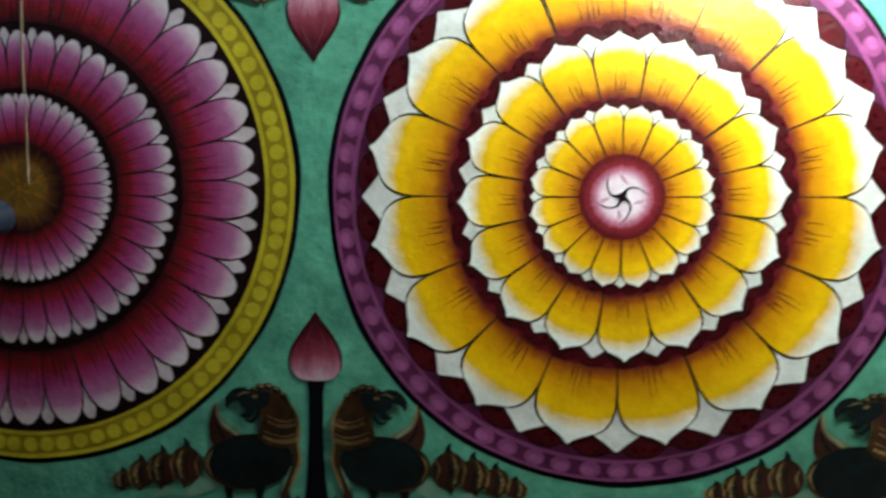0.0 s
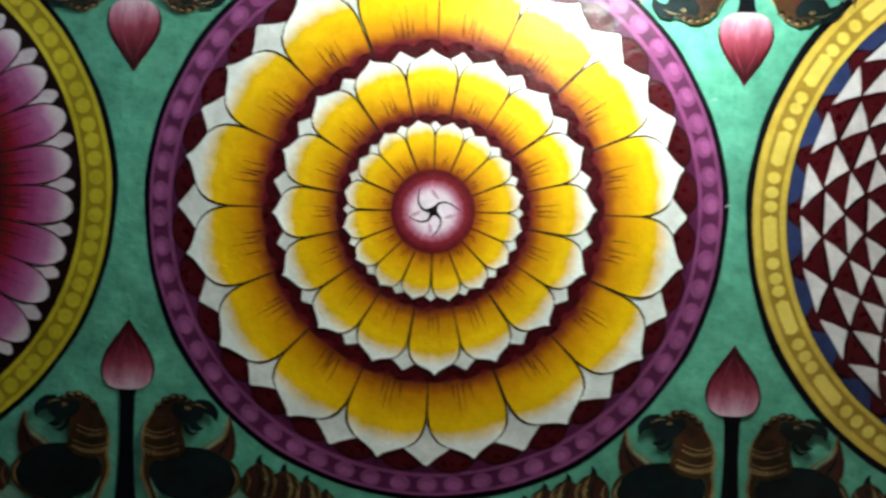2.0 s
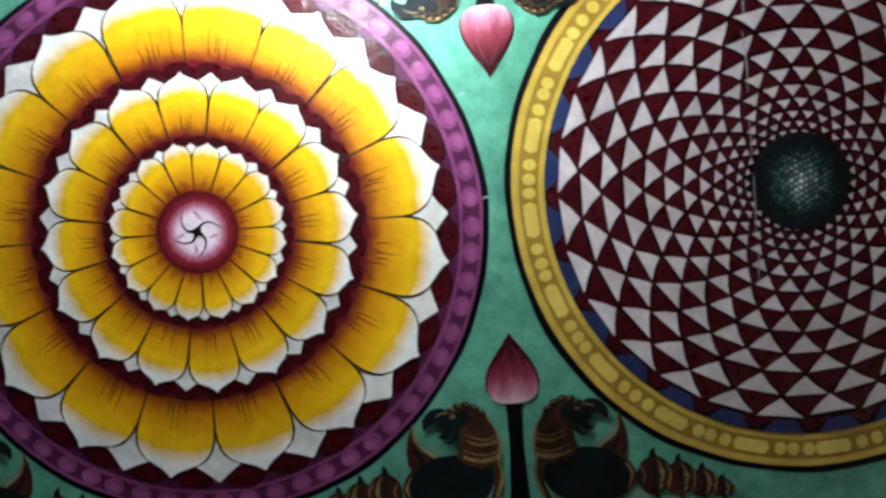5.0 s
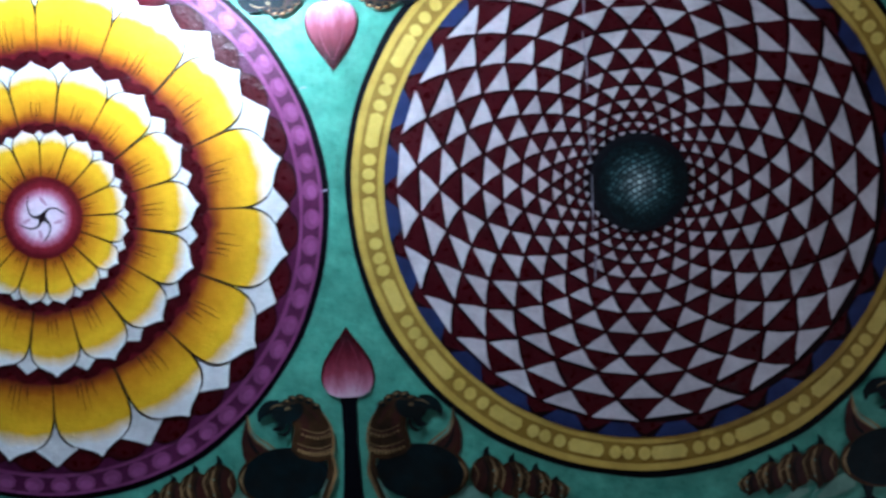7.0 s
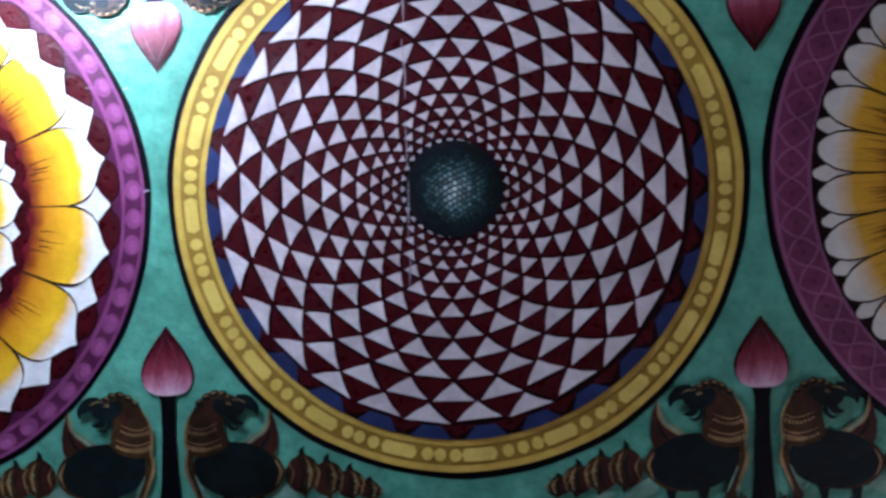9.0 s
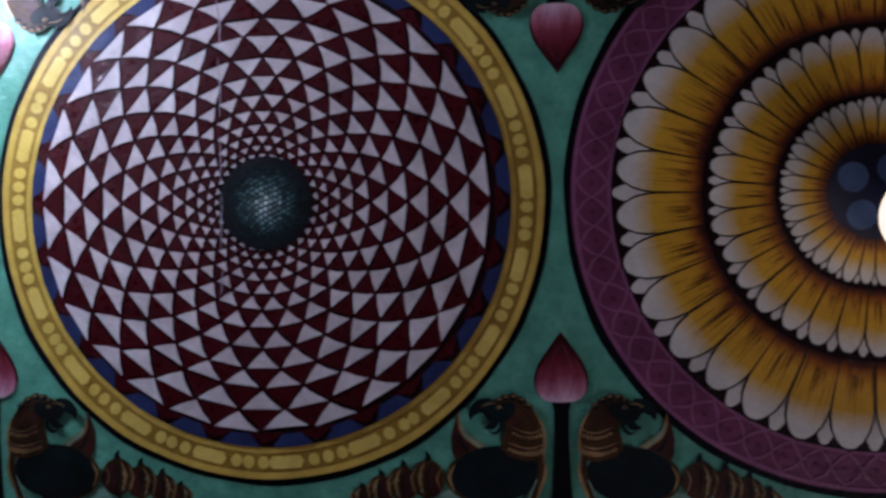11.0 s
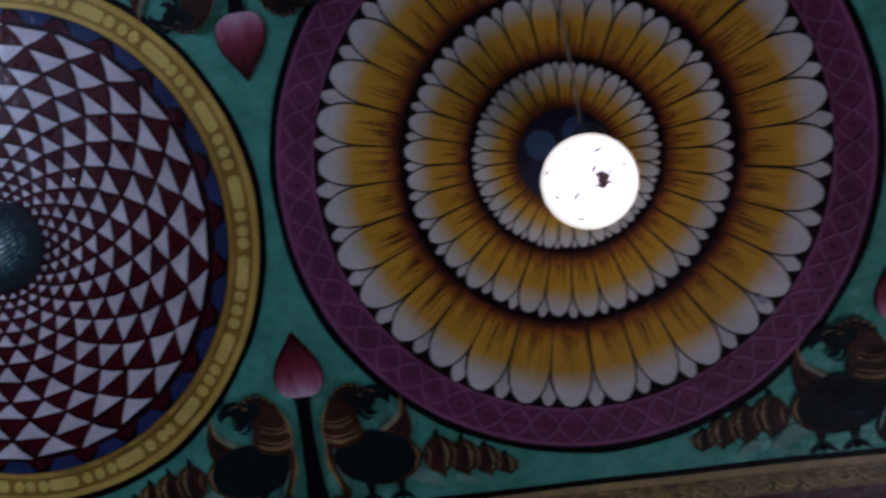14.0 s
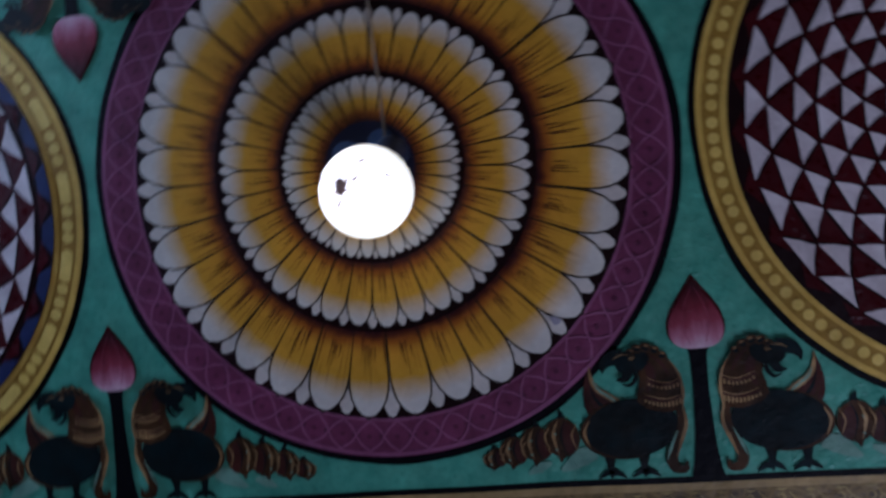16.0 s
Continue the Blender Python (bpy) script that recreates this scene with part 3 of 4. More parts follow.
def golden_medallion(x):
    t = painted("lotus_medallion", x, 0.007, "golden brown and white painted lotus medallion with a plum rim", "ceiling medallion", ROUNDELS, 1.02)
    band(t, 0.27, 0.296, black, 0, "outline", 0.0009)
    base_disc(t, 0.2885, plum, 1, "rim_band")
    band(t, 0.284, 0.2875, plum_line, 2, "rim_line")
    band(t, 0.249, 0.252, plum_line, 2, "rim_line")
    lattice(t, 0.2525, 0.283, 58, 2.3)
    base_disc(t, 0.249, ink, 3)
    petal_ring(t, 0.155, 0.2497, 32, -96.4, gold_3, cream, 4, 0.002, ROUND, BUDDY, 1.0, (4, 0.172, 0.213, 0.0013))
    base_disc(t, 0.1622, ink, 6)
    petal_ring(t, 0.085, 0.1592, 32, -89.5, gold_2, cream, 7, 0.0017, ROUND, BUDDY, 1.0, (3, 0.1, 0.134, 0.001))
    base_disc(t, 0.0937, ink, 9)
    petal_ring(t, 0.04, 0.0912, 32, -97.5, gold_1, cream, 10, 0.0014, ROUND, BUDDY, 1.0, (2, 0.047, 0.066, 0.0008))
    base_disc(t, 0.0455, navy, 12, "heart")
    beads(t, 0.0262, 4, 0.0145, steel_blue, 13, "heart_dot", 1.0, -33.0)
    return t


def pink_medallion(x):
    t = painted("lotus_medallion", x, 0.007, "pink and white painted lotus medallion with a yellow beaded rim", "ceiling medallion", ROUNDELS)
    band(t, 0.27, 0.2865, black, 0, "outline", 0.0009)
    base_disc(t, 0.281, lemon_dark, 1, "rim_band")
    band(t, 0.2765, 0.281, lemon, 2, "rim_line")
    band(t, 0.2515, 0.256, lemon, 2, "rim_line")
    beads(t, 0.2662, 92, 0.0078, lemon, 2)
    base_disc(t, 0.2515, ink, 3)
    petal_ring(t, 0.165, 0.249, 33, 18.7, pink_3, pale_pink, 4, 0.0019, ROUND, BUDDY, 1.0, (3, 0.172, 0.214, 0.0015))
    base_disc(t, 0.167, ink, 6)
    petal_ring(t, 0.095, 0.1625, 33, 23.8, pink_2, pale_pink, 7, 0.0017, ROUND, BUDDY, 1.0, (2, 0.104, 0.136, 0.0012))
    base_disc(t, 0.101, ink, 9)
    petal_ring(t, 0.04, 0.097, 33, 20.0, pink_1, pale_pink, 10, 0.0011, ROUND, BUDDY, 1.0)
    base_disc(t, 0.046, amber, 12, "heart")
    for count, shape, level in ((9, ellipse(0.019, 0.0, 0.011, 0.0052, 0, 12), 13), (6, ellipse(0.0062, 0.0, 0.004, 0.0026, 0, 10), 13.6)):
        bm = bmesh.new()
        poly(bm, shape, level)
        first = part("heart_floret", bm, floret, t)
        for i in range(1, count):
            again(first).matrix_basis = pose(0, 0, 0, 0, 0, 360 * i / count)
    return t


ROWS_OUT = 10
ROW_R = (0.2365, 0.2145, 0.192, 0.1725, 0.151, 0.1308, 0.1122, 0.096, 0.0818, 0.0697, 0.0594, 0.0508, 0.0436)


def shrunk(pts, d):
    """A triangle moved in by d along all sides."""
    a, b, c = (Vector(p) for p in pts)
    la, lb, lc = (b - c).length, (c - a).length, (a - b).length
    inc = (a * la + b * lb + c * lc) / (la + lb + lc)
    area = abs((b - a).x * (c - a).y - (b - a).y * (c - a).x) / 2
    s = max(0.25, 1 - d / (2 * area / (la + lb + lc)))
    return [tuple(inc + (p - inc) * s) for p in (a, b, c)]


def bowed(tri):
    """A triangle with its two long sides bent a little, as the brush drew them."""
    a, b, c = (Vector(p) for p in tri)
    out = [a, a.lerp(b, 0.5)]
    for p, q, f in ((b, c, 0.035), (c, a, -0.035)):
        d = q - p
        out += [p, p.lerp(q, 0.5) + Vector((-d.y, d.x)) * f]
    return [tuple(p) for p in out]


def spiral_medallion(x, label, barred, blue_rim, phase, off, cells):
    t = painted("spiral_medallion", x, 0.006, label, "ceiling medallion", ROUNDELS)
    h, r_out, r_rim = math.pi / cells, ROW_R[0], 0.2505
    # rim: (black line, gold band, inside of its outer line, outside of its inner line, inside of the band)
    edge, wide, line_out, line_in, inside = (0.2915, 0.2845, 0.2775, 0.2572, 0.2515) if barred else (0.2885, 0.2818, 0.2763, 0.2588, 0.2532)
    band(t, 0.265, edge, black, 0, "outline", 0.0009)
    base_disc(t, wide, gold_dark, 1, "rim_band")
    band(t, line_out, wide, gold, 2, "rim_line")
    band(t, inside, line_in, gold, 2, "rim_line")
    if barred:
        rm, n = 0.2671, 20
        bm = bmesh.new()
        a = 0.03 / rm / 2
        outer = [polar(rm + 0.0066, -a + 2 * a * i / 6) for i in range(7)]
        inner = [polar(rm - 0.0066, a - 2 * a * i / 6) for i in range(7)]
        poly(bm, outer + [polar(rm, a + 0.012)] + inner + [polar(rm, -a - 0.012)], 2)
        bar = part("rim_bar", bm, gold_light, t)
        bm = bmesh.new()
        poly(bm, ellipse(0, rm, 0.006, 0.0066, 0, 14), 2)
        dot = part("bead", bm, gold_light, t)
        for i in range(n):
            for k in range(4):
                turn = i * 18 + (0, 6.2, 9.3, 12.3)[k] + random.uniform(-0.4, 0.4) + 4
                src = bar if k == 0 else dot
                (src if i == 0 and k < 2 else again(src)).matrix_basis = pose(0, 0, 0, 0, 0, turn)
    else:
        beads(t, 0.2673, 114, 0.0055, gold_light, 2)
    base_disc(t, inside, ink, 3)
    # the outermost row, then rows of triangles that shrink towards the middle
    bm = bmesh.new()
    for i in range(cells):
        a = phase + 2 * h * i
        poly(bm, shrunk([polar(r_out, a - h), polar(r_out, a + h), polar(r_rim, a)], 0.0014), 4)
    tagged(part("rim_triangle", bm, maroon, t), kind="stuff").matrix_basis = pose(off[0] / 2, off[1] / 2, 0)
    if blue_rim:
        bm = bmesh.new()
        poly(bm, [polar(r_rim + 0.0006, h * 0.22), polar(r_rim + 0.001, h), polar(r_rim + 0.0006, h * 1.78), polar(r_out + 0.0012, h * 1.36), polar(r_out + 0.0012, h * 0.64)], 4.3)
        first = part("blue_triangle", bm, blue, t)
        for i in range(cells):
            m = pose(0, 0, 0, 0, 0, -math.degrees(phase + 2 * h * i))
            (first if i == 0 else again(first)).matrix_basis = m
    rest, dark = bmesh.new(), bmesh.new()
    for k in range(len(ROW_R) - 1):
        r, r_in, r_up = ROW_R[k], ROW_R[k + 1], ROW_R[max(k - 1, 0)]
        gap = min(0.00115, (0.075 + 0.006 * k) * (r - r_in))
        tri = shrunk([polar(r, -h), polar(r, h), polar(r_in, 0)], gap)
        offs = phase + (h if k % 2 == 0 else 0.0)
        if k < ROWS_OUT:
            bm = bmesh.new()
            poly(bm, bowed(tri), 5)
            first = part("white_triangle", bm, white_tri, t)
        for i in range(cells):
            a = offs + 2 * h * i
            if k < ROWS_OUT:
                m = pose(*off, 0, 0, 0, -math.degrees(a) + random.uniform(-0.35, 0.35)) @ Matrix.Scale(random.uniform(0.991, 1.006), 4)
                (first if i == 0 else again(first)).matrix_basis = m
            else:
                c, s = math.cos(a), math.sin(a)
                poly(rest, [(px * c + py * s, py * c - px * s) for px, py in tri], 5)
            if k:
                poly(dark, shrunk([polar(r, a - h), polar(r, a + h), polar(r_up, a)], gap * 0.35), 4)
    tagged(part("small_triangle", rest, white_tri, t), kind="stuff").matrix_basis = pose(*off, 0)
    tagged(part("maroon_triangle", dark, maroon, t), kind="stuff").matrix_basis = pose(*off, 0)
    # the dark ball painted in the middle, netted with pale cells
    base_disc(t, 0.0485, sphere_dark, 7, "heart")
    bm = bmesh.new()
    for i in range(-11, 12):
        for j in range(-11, 12):
            quad = []
            for du, dv in ((-0.37, -0.35), (0.37, -0.35), (0.37, 0.35), (-0.37, 0.35)):
                u, v = (i + du + 0.5 * (j % 2)) / 12.5, (j + dv) / 12.5
                d = math.hypot(u, v)
                if d > 0.9:
                    break
                s = 0.043 * math.sin(d * math.pi / 2) / max(d, 1e-6)
                turn = 0.32 + 0.5 * d
                c, q = math.cos(turn), math.sin(turn)
                uu, vv = u * s, v * s - 5.0 * (u * s) ** 2
                quad.append((uu * c - vv * q, uu * q + vv * c))
            if len(quad) == 4:
                poly(bm, quad, 8)
    tagged(part("heart_net", bm, sphere_cell, t), kind="stuff")
    return t


def drip(t, pts, widths, name="drip_stain"):
    bm = bmesh.new()
    stroke(bm, pts, widths, 9)
    part(name, bm, stain, t, "pale dried drip")


flower = yellow_medallion(0.6)
drip(flower, [(0.2855, 0.012), (0.289, 0.0135), (0.292, 0.013)], (0.001, 0.0022, 0.001), "chip")
drip(flower, [(0.268, 0.115), (0.272, 0.117), (0.275, 0.116)], (0.0008, 0.0018, 0.0008), "chip")
sunny = golden_medallion(1.804)
drip(sunny, [(0.161, -0.1605), (0.1655, -0.165), (0.17, -0.1645)], (0.003, 0.0085, 0.003), "chip")
pink_medallion(-0.004)
wheel = spiral_medallion(1.199, "maroon and white painted spiral medallion with a dark ball", True, True, radians(180.6), (-0.004, 0.001), 28)
# drip line in spaced lengths; its pale colour also paints in the glints along it
for a, b, w in ((0.215, 0.165, 0.0022), (0.15, 0.09, 0.0016), (0.07, 0.02, 0.0013), (0.01, -0.05, 0.0016), (-0.065, -0.095, 0.0018)):
    drip(wheel, [(-0.047 - 0.004 * b / 0.2, a), (-0.0465, (a + b) / 2), (-0.047 + 0.003 * b, b)], (w * 0.4, w, w * 0.3))
spiral_medallion(2.402, "maroon and white painted spiral medallion with a beaded rim", False, False, radians(274.9 - 180 / 29), (-0.004, 0.0), 29)


# ---- lotus buds and bird ornaments between them ----
def rounded(pts):
    """The closed outline with its corners cut twice, but for its first point, the tip."""
    for _ in range(2):
        out = [pts[0]]
        for i in range(1, len(pts)):
            (ax, ay), (bx, by), (cx, cy) = pts[i - 1], pts[i], pts[(i + 1) % len(pts)]
            out += [(bx + (ax - bx) * 0.25, by + (ay - by) * 0.25), (bx + (cx - bx) * 0.25, by + (cy - by) * 0.25)]
        pts = out
    return pts


def bud(x, sign, dy):
    """A lotus bud on its dark stem, growing from the panel's edge towards the middle."""
    t = painted("lotus_bud", x, 0, "pink and white painted lotus bud on a dark stem", "painted bud", "lotus buds between the medallions")
    if sign < 0:
        t.matrix_world = t.matrix_world @ pose(0, 0, 0, 0, 0, 180)
    bm = bmesh.new()
    rim = [(0.0, 0.0635), (0.006, 0.0545), (0.0145, 0.043), (0.0215, 0.0315), (0.0245, 0.0205), (0.0235, 0.0105), (0.018, 0.003), (0.009, 0.0)]
    pts = rounded(rim + [(-px, py) for px, py in reversed(rim[1:])])
    mid = bm.verts.new((0, 0.025, 2 * STEP))
    edge = [bm.verts.new((px, py, 2 * STEP)) for px, py in pts]
    for a, b in zip(edge, edge[1:] + edge[:1]):
        f = bm.faces.new((mid, a, b))
        f.normal_update()
        if f.normal.z < 0:
            f.normal_flip()
    # folds between its closed petals
    for pts_ in (((-0.001, 0.057), (-0.0095, 0.037), (-0.011, 0.02), (-0.006, 0.004)), ((0.001, 0.057), (0.0085, 0.04), (0.0118, 0.022), (0.0075, 0.005))):
        stroke(bm, pts_, (0.0003, 0.0008, 0.001, 0.0002), 2.4, 1)
    b = part("bud", bm, [bud_mat, bud_fold], t)
    b.matrix_basis = pose(0, -0.195 + dy, 0) @ Matrix.Scale(1.05, 4)
    bm = bmesh.new()
    poly(bm, [(px * 1.07, (py - 0.025) * 1.06 + 0.0272) for px, py in pts], 1)
    part("bud_outline", bm, maroon, t).matrix_basis = pose(0, -0.195 + dy, 0) @ Matrix.Scale(1.05, 4)
    bm = bmesh.new()
    stroke(bm, [(0, -0.194 + dy), (0, -0.204 + dy), (0, -0.24), (0.0, -0.285), (0, -0.31), (0, -EDGE)], (0.02, 0.0155, 0.0145, 0.019, 0.025, 0.031), 1.5)
    part("stem", bm, black, t)
    return t


def bird_mesh():
    """A plain crouched bird shape with a scrolled tail: slots dark, brown, tan, pale, red."""
    bm = bmesh.new()
    # pale scrolls under the tail
    stroke(bm, [(0.104, -0.294), (0.116, -0.297), (0.128, -0.304), (0.139, -0.31)], (0.012, 0.018, 0.013, 0.003), 1.1, 3)
    stroke(bm, [(0.148, -0.302), (0.16, -0.306), (0.171, -0.3115)], (0.004, 0.011, 0.003), 1.1, 3)
    # tail of overlapping scrolls, each ridged in tan and topped with a spike
    for cx, cy, a, b, turn in ((0.203, -0.2945, 0.0125, 0.0095, -22), (0.1835, -0.288, 0.0145, 0.0145, -16), (0.1605, -0.282, 0.0165, 0.0175, -12), (0.1355, -0.277, 0.0175, 0.0195, -8)):
        up = 1.2 + (0.21 - cx) * 10
        poly(bm, [(cx - 0.006, cy + b * 0.7), (cx - 0.003, cy + b * 1.25), (cx + 0.002, cy + b * 1.5), (cx + 0.002, cy + b * 1.15), (cx + 0.008, cy + b * 0.6)], up, 0)
        poly(bm, [(cx - 0.006, cy - b * 0.75), (cx + 0.003, cy - b * 1.3), (cx + 0.007, cy - b * 0.7)], up, 1)
        poly(bm, ellipse(cx, cy, a, b, turn), up + 0.1, 1)
        poly(bm, ellipse(cx - a * 0.35, cy - b * 0.05, a * 0.42, b * 0.82, turn), up + 0.2, 4)
        for k, w, slot in ((-0.72, 0.0017, 2), (-0.12, 0.0022, 0), (0.3, 0.0036, 2), (0.78, 0.0019, 2)):
            h = b * math.sqrt(max(0.05, 1 - k * k)) * 0.92
            stroke(bm, [(cx + a * k - 0.002, cy + h), (cx + a * (k + 0.18), cy + h * 0.1), (cx + a * k - 0.001, cy - h)], (0.0005, w, 0.0005), up + 0.35, slot)
        for j in range(4):
            poly(bm, ellipse(cx + a * 0.36, cy + b * (0.6 - 0.4 * j), 0.0013, 0.0009, 20, 8), up + 0.5, 3 if j % 2 else 2)
    # legs and feet
    for lx in (0.058, 0.09):
        stroke(bm, [(lx, -0.29), (lx + 0.001, -0.307), (lx - 0.001, -EDGE + 0.004)], (0.015, 0.007, 0.007), 1.6, 0)
        for toe in (-0.013, 0.001, 0.013):
            stroke(bm, [(lx, -EDGE + 0.01), (lx + toe * 0.6, -EDGE + 0.006), (lx + toe, -EDGE + 0.002)], (0.006, 0.005, 0.0015), 1.7, 0)
    # raised wing: a red-brown leaf with a pale upper edge, its tip curling up
    wing = [(0.07, -0.262), (0.0745, -0.25), (0.084, -0.2405), (0.0945, -0.2335), (0.1015, -0.224), (0.1035, -0.2095), (0.1085, -0.2215), (0.1115, -0.236), (0.1105, -0.25), (0.104, -0.263), (0.09, -0.27)]
    poly(bm, wing, 2.0, 4)
    stroke(bm, [(0.0805, -0.262), (0.091, -0.252), (0.1, -0.241), (0.1045, -0.228)], (0.001, 0.0035, 0.003, 0.0006), 2.25, 0)
    stroke(bm, [(0.093, -0.264), (0.101, -0.254), (0.107, -0.24)], (0.001, 0.0028, 0.0005), 2.25, 1)
    stroke(bm, [(0.0705, -0.2575), (0.0765, -0.2475), (0.087, -0.2395), (0.0965, -0.2325), (0.102, -0.223), (0.1038, -0.209)], (0.0015, 0.0052, 0.0062, 0.0055, 0.0038, 0.0006), 2.5, 2)
    stroke(bm, [(0.073, -0.2525), (0.085, -0.241), (0.096, -0.2325), (0.1015, -0.223)], (0.001, 0.0024, 0.0024, 0.0006), 2.7, 3)
    # body with a brown rim towards the tail
    poly(bm, ellipse(0.0725, -0.2725, 0.0448, 0.029, -5, 36), 3.0, 1)
    poly(bm, ellipse(0.068, -0.2715, 0.0445, 0.0285, -5, 36), 3.2, 0)
    stroke(bm, [(0.108, -0.262), (0.1135, -0.274), (0.109, -0.288)], (0.0008, 0.003, 0.0008), 3.3, 2)
    # curl that runs down from the breast
    stroke(bm, [(0.0215, -0.252), (0.02, -0.27), (0.027, -0.288), (0.0325, -0.302), (0.03, -0.312), (0.021, -0.3135), (0.019, -0.306)], (0.0075, 0.0095, 0.0095, 0.011, 0.0105, 0.007, 0.002), 3.5, 1)
    stroke(bm, [(0.0185, -0.254), (0.0168, -0.27), (0.0228, -0.287), (0.0283, -0.302)], (0.0012, 0.0034, 0.0034, 0.001), 3.7, 2)
    stroke(bm, [(0.0255, -0.276), (0.0325, -0.292), (0.037, -0.303)], (0.0008, 0.0026, 0.0008), 3.7, 3)
    # thick arched neck
    poly(bm, [(0.0185, -0.2565), (0.0165, -0.238), (0.02, -0.22), (0.0285, -0.205), (0.041, -0.1975), (0.0555, -0.1975), (0.062, -0.205), (0.0585, -0.214), (0.0565, -0.225), (0.0595, -0.2365), (0.061, -0.2455), (0.0525, -0.2535), (0.036, -0.258)], 4.0, 1)
    stroke(bm, [(0.053, -0.2045), (0.0465, -0.215), (0.046, -0.226), (0.0505, -0.2375)], (0.003, 0.0085, 0.0085, 0.002), 4.2, 4)
    stroke(bm, [(0.045, -0.2015), (0.035, -0.2105), (0.029, -0.222)], (0.001, 0.0036, 0.001), 4.2, 4)
    # two fringed collars
    for q, x0, x1, teeth, long in ((-0.231, 0.0195, 0.05, 8, 0.0056), (-0.2465, 0.0185, 0.0545, 10, 0.0076)):
        mid = [(x0, q + 0.0035), ((2 * x0 + x1) / 3, q - 0.0005), ((x0 + 2 * x1) / 3, q + 0.001), (x1, q + 0.0055)]
        stroke(bm, mid, (0.002, 0.0034, 0.003, 0.0012), 4.4, 4)
        stroke(bm, [(px, py + 0.0022) for px, py in mid], (0.0007, 0.0013, 0.001, 0.0004), 4.6, 2)
        for j in range(teeth):
            f = (j + 0.5) / teeth
            px, py = x0 + (x1 - x0) * f, q - 0.0012 + 0.009 * (f - 0.45) ** 2 * 2
            fade = 1.0 - 0.55 * f
            poly(bm, ellipse(px, py - long * 0.35, 0.0013, long * 0.5 * fade, 0, 8), 4.8, 2)
    # pale line down the front of the neck
    stroke(bm, [(0.0275, -0.2075), (0.0198, -0.2215), (0.0172, -0.238), (0.0192, -0.2565)], (0.0006, 0.0022, 0.003, 0.001), 4.9, 2)
    # head bent over, open hooked beak and wattle
    poly(bm, ellipse(0.0625, -0.2065, 0.0165, 0.0118, -16, 24), 5.0, 0)
    stroke(bm, [(0.071, -0.2025), (0.0815, -0.2025), (0.0895, -0.2085), (0.0915, -0.2165)], (0.0165, 0.0145, 0.009, 0.001), 5.2, 0)
    stroke(bm, [(0.0655, -0.2145), (0.0705, -0.2225), (0.0785, -0.224)], (0.01, 0.0085, 0.0015), 5.2, 0)
    stroke(bm, [(0.0605, -0.216), (0.0605, -0.2235), (0.0665, -0.2295), (0.074, -0.2275)], (0.003, 0.0042, 0.0036, 0.0008), 5.3, 0)
    stroke(bm, [(0.066, -0.1995), (0.074, -0.2), (0.0805, -0.2035)], (0.0004, 0.0012, 0.0004), 5.5, 2)
    poly(bm, ellipse(0.0625, -0.2035, 0.0026, 0.0016, -10, 12), 5.5, 2)
    poly(bm, ellipse(0.0627, -0.2035, 0.0011, 0.0011, 0, 10), 5.7, 0)
    # crest of small curls
    for cx, cy, c in ((0.0335, -0.2025, 0.005), (0.0405, -0.197, 0.0056), (0.0485, -0.194, 0.006), (0.0565, -0.1945, 0.0054), (0.0632, -0.1975, 0.0042)):
        poly(bm, ellipse(cx, cy, c, c * 0.8, 20, 14), 5.4, 1)
        poly(bm, ellipse(cx + 0.0004, cy - 0.0006, c * 0.55, c * 0.42, 20, 12), 5.6, 0)
        poly(bm, ellipse(cx - 0.0008, cy + 0.0018, c * 0.42, c * 0.2, 15, 10), 5.8, 2)
    for f in bm.faces:
        f.normal_update()
        if f.normal.z < 0:
            f.normal_flip()
    return bm


bird_data = None


def bird(x, side, sign):
    global bird_data
    if bird_data is None:
        ob = part("bird_ornament", bird_mesh(), [bird_dark, bird_brown, bird_gold, bird_pale, bird_red])
        bird_data = ob.data
    else:
        ob = new("bird_ornament", bird_data)
    ob.matrix_world = pose(x, 0, HIGH - STEP, 180, 0, 0) @ pose(0, 0, 0, 0, 0, 0 if sign > 0 else 180) @ Matrix.Diagonal((side * sign, 1, 1, 1))
    return tagged(ob, "dark green and brown painted bird ornament beside a bud", "painted ornament", "bird ornaments along the panel")


for i in range(-1, 5):
    x = 0.3 + 0.6 * i + (0.0, -0.003, 0.002, -0.002, 0.003, 0.0)[i + 1]
    for sign in (1, -1):
        bud(x, sign, (0.0, 0.008, 0.0, -0.004, -0.004, 0.0)[i + 1] if sign > 0 else -0.008)
        for side in (1, -1):
            bird(x, side, sign)


# ---- hanging lamps ----
def lathe(profile, n=32):
    """A turned shape from (radius, height) rows."""
    bm = bmesh.new()
    rows = [[bm.verts.new((r * math.cos(i * math.tau / n), r * math.sin(i * math.tau / n), z)) for i in range(n)] for r, z in profile]
    for a, b in zip(rows, rows[1:]):
        for i in range(n):
            bm.faces.new((a[i], a[(i + 1) % n], b[(i + 1) % n], b[i])).smooth = True
    for row, flip in ((rows[0], True), (rows[-1], False)):
        bm.faces.new(row[::-1] if flip else row)
    bmesh.ops.recalc_face_normals(bm, faces=bm.faces)
    return bm


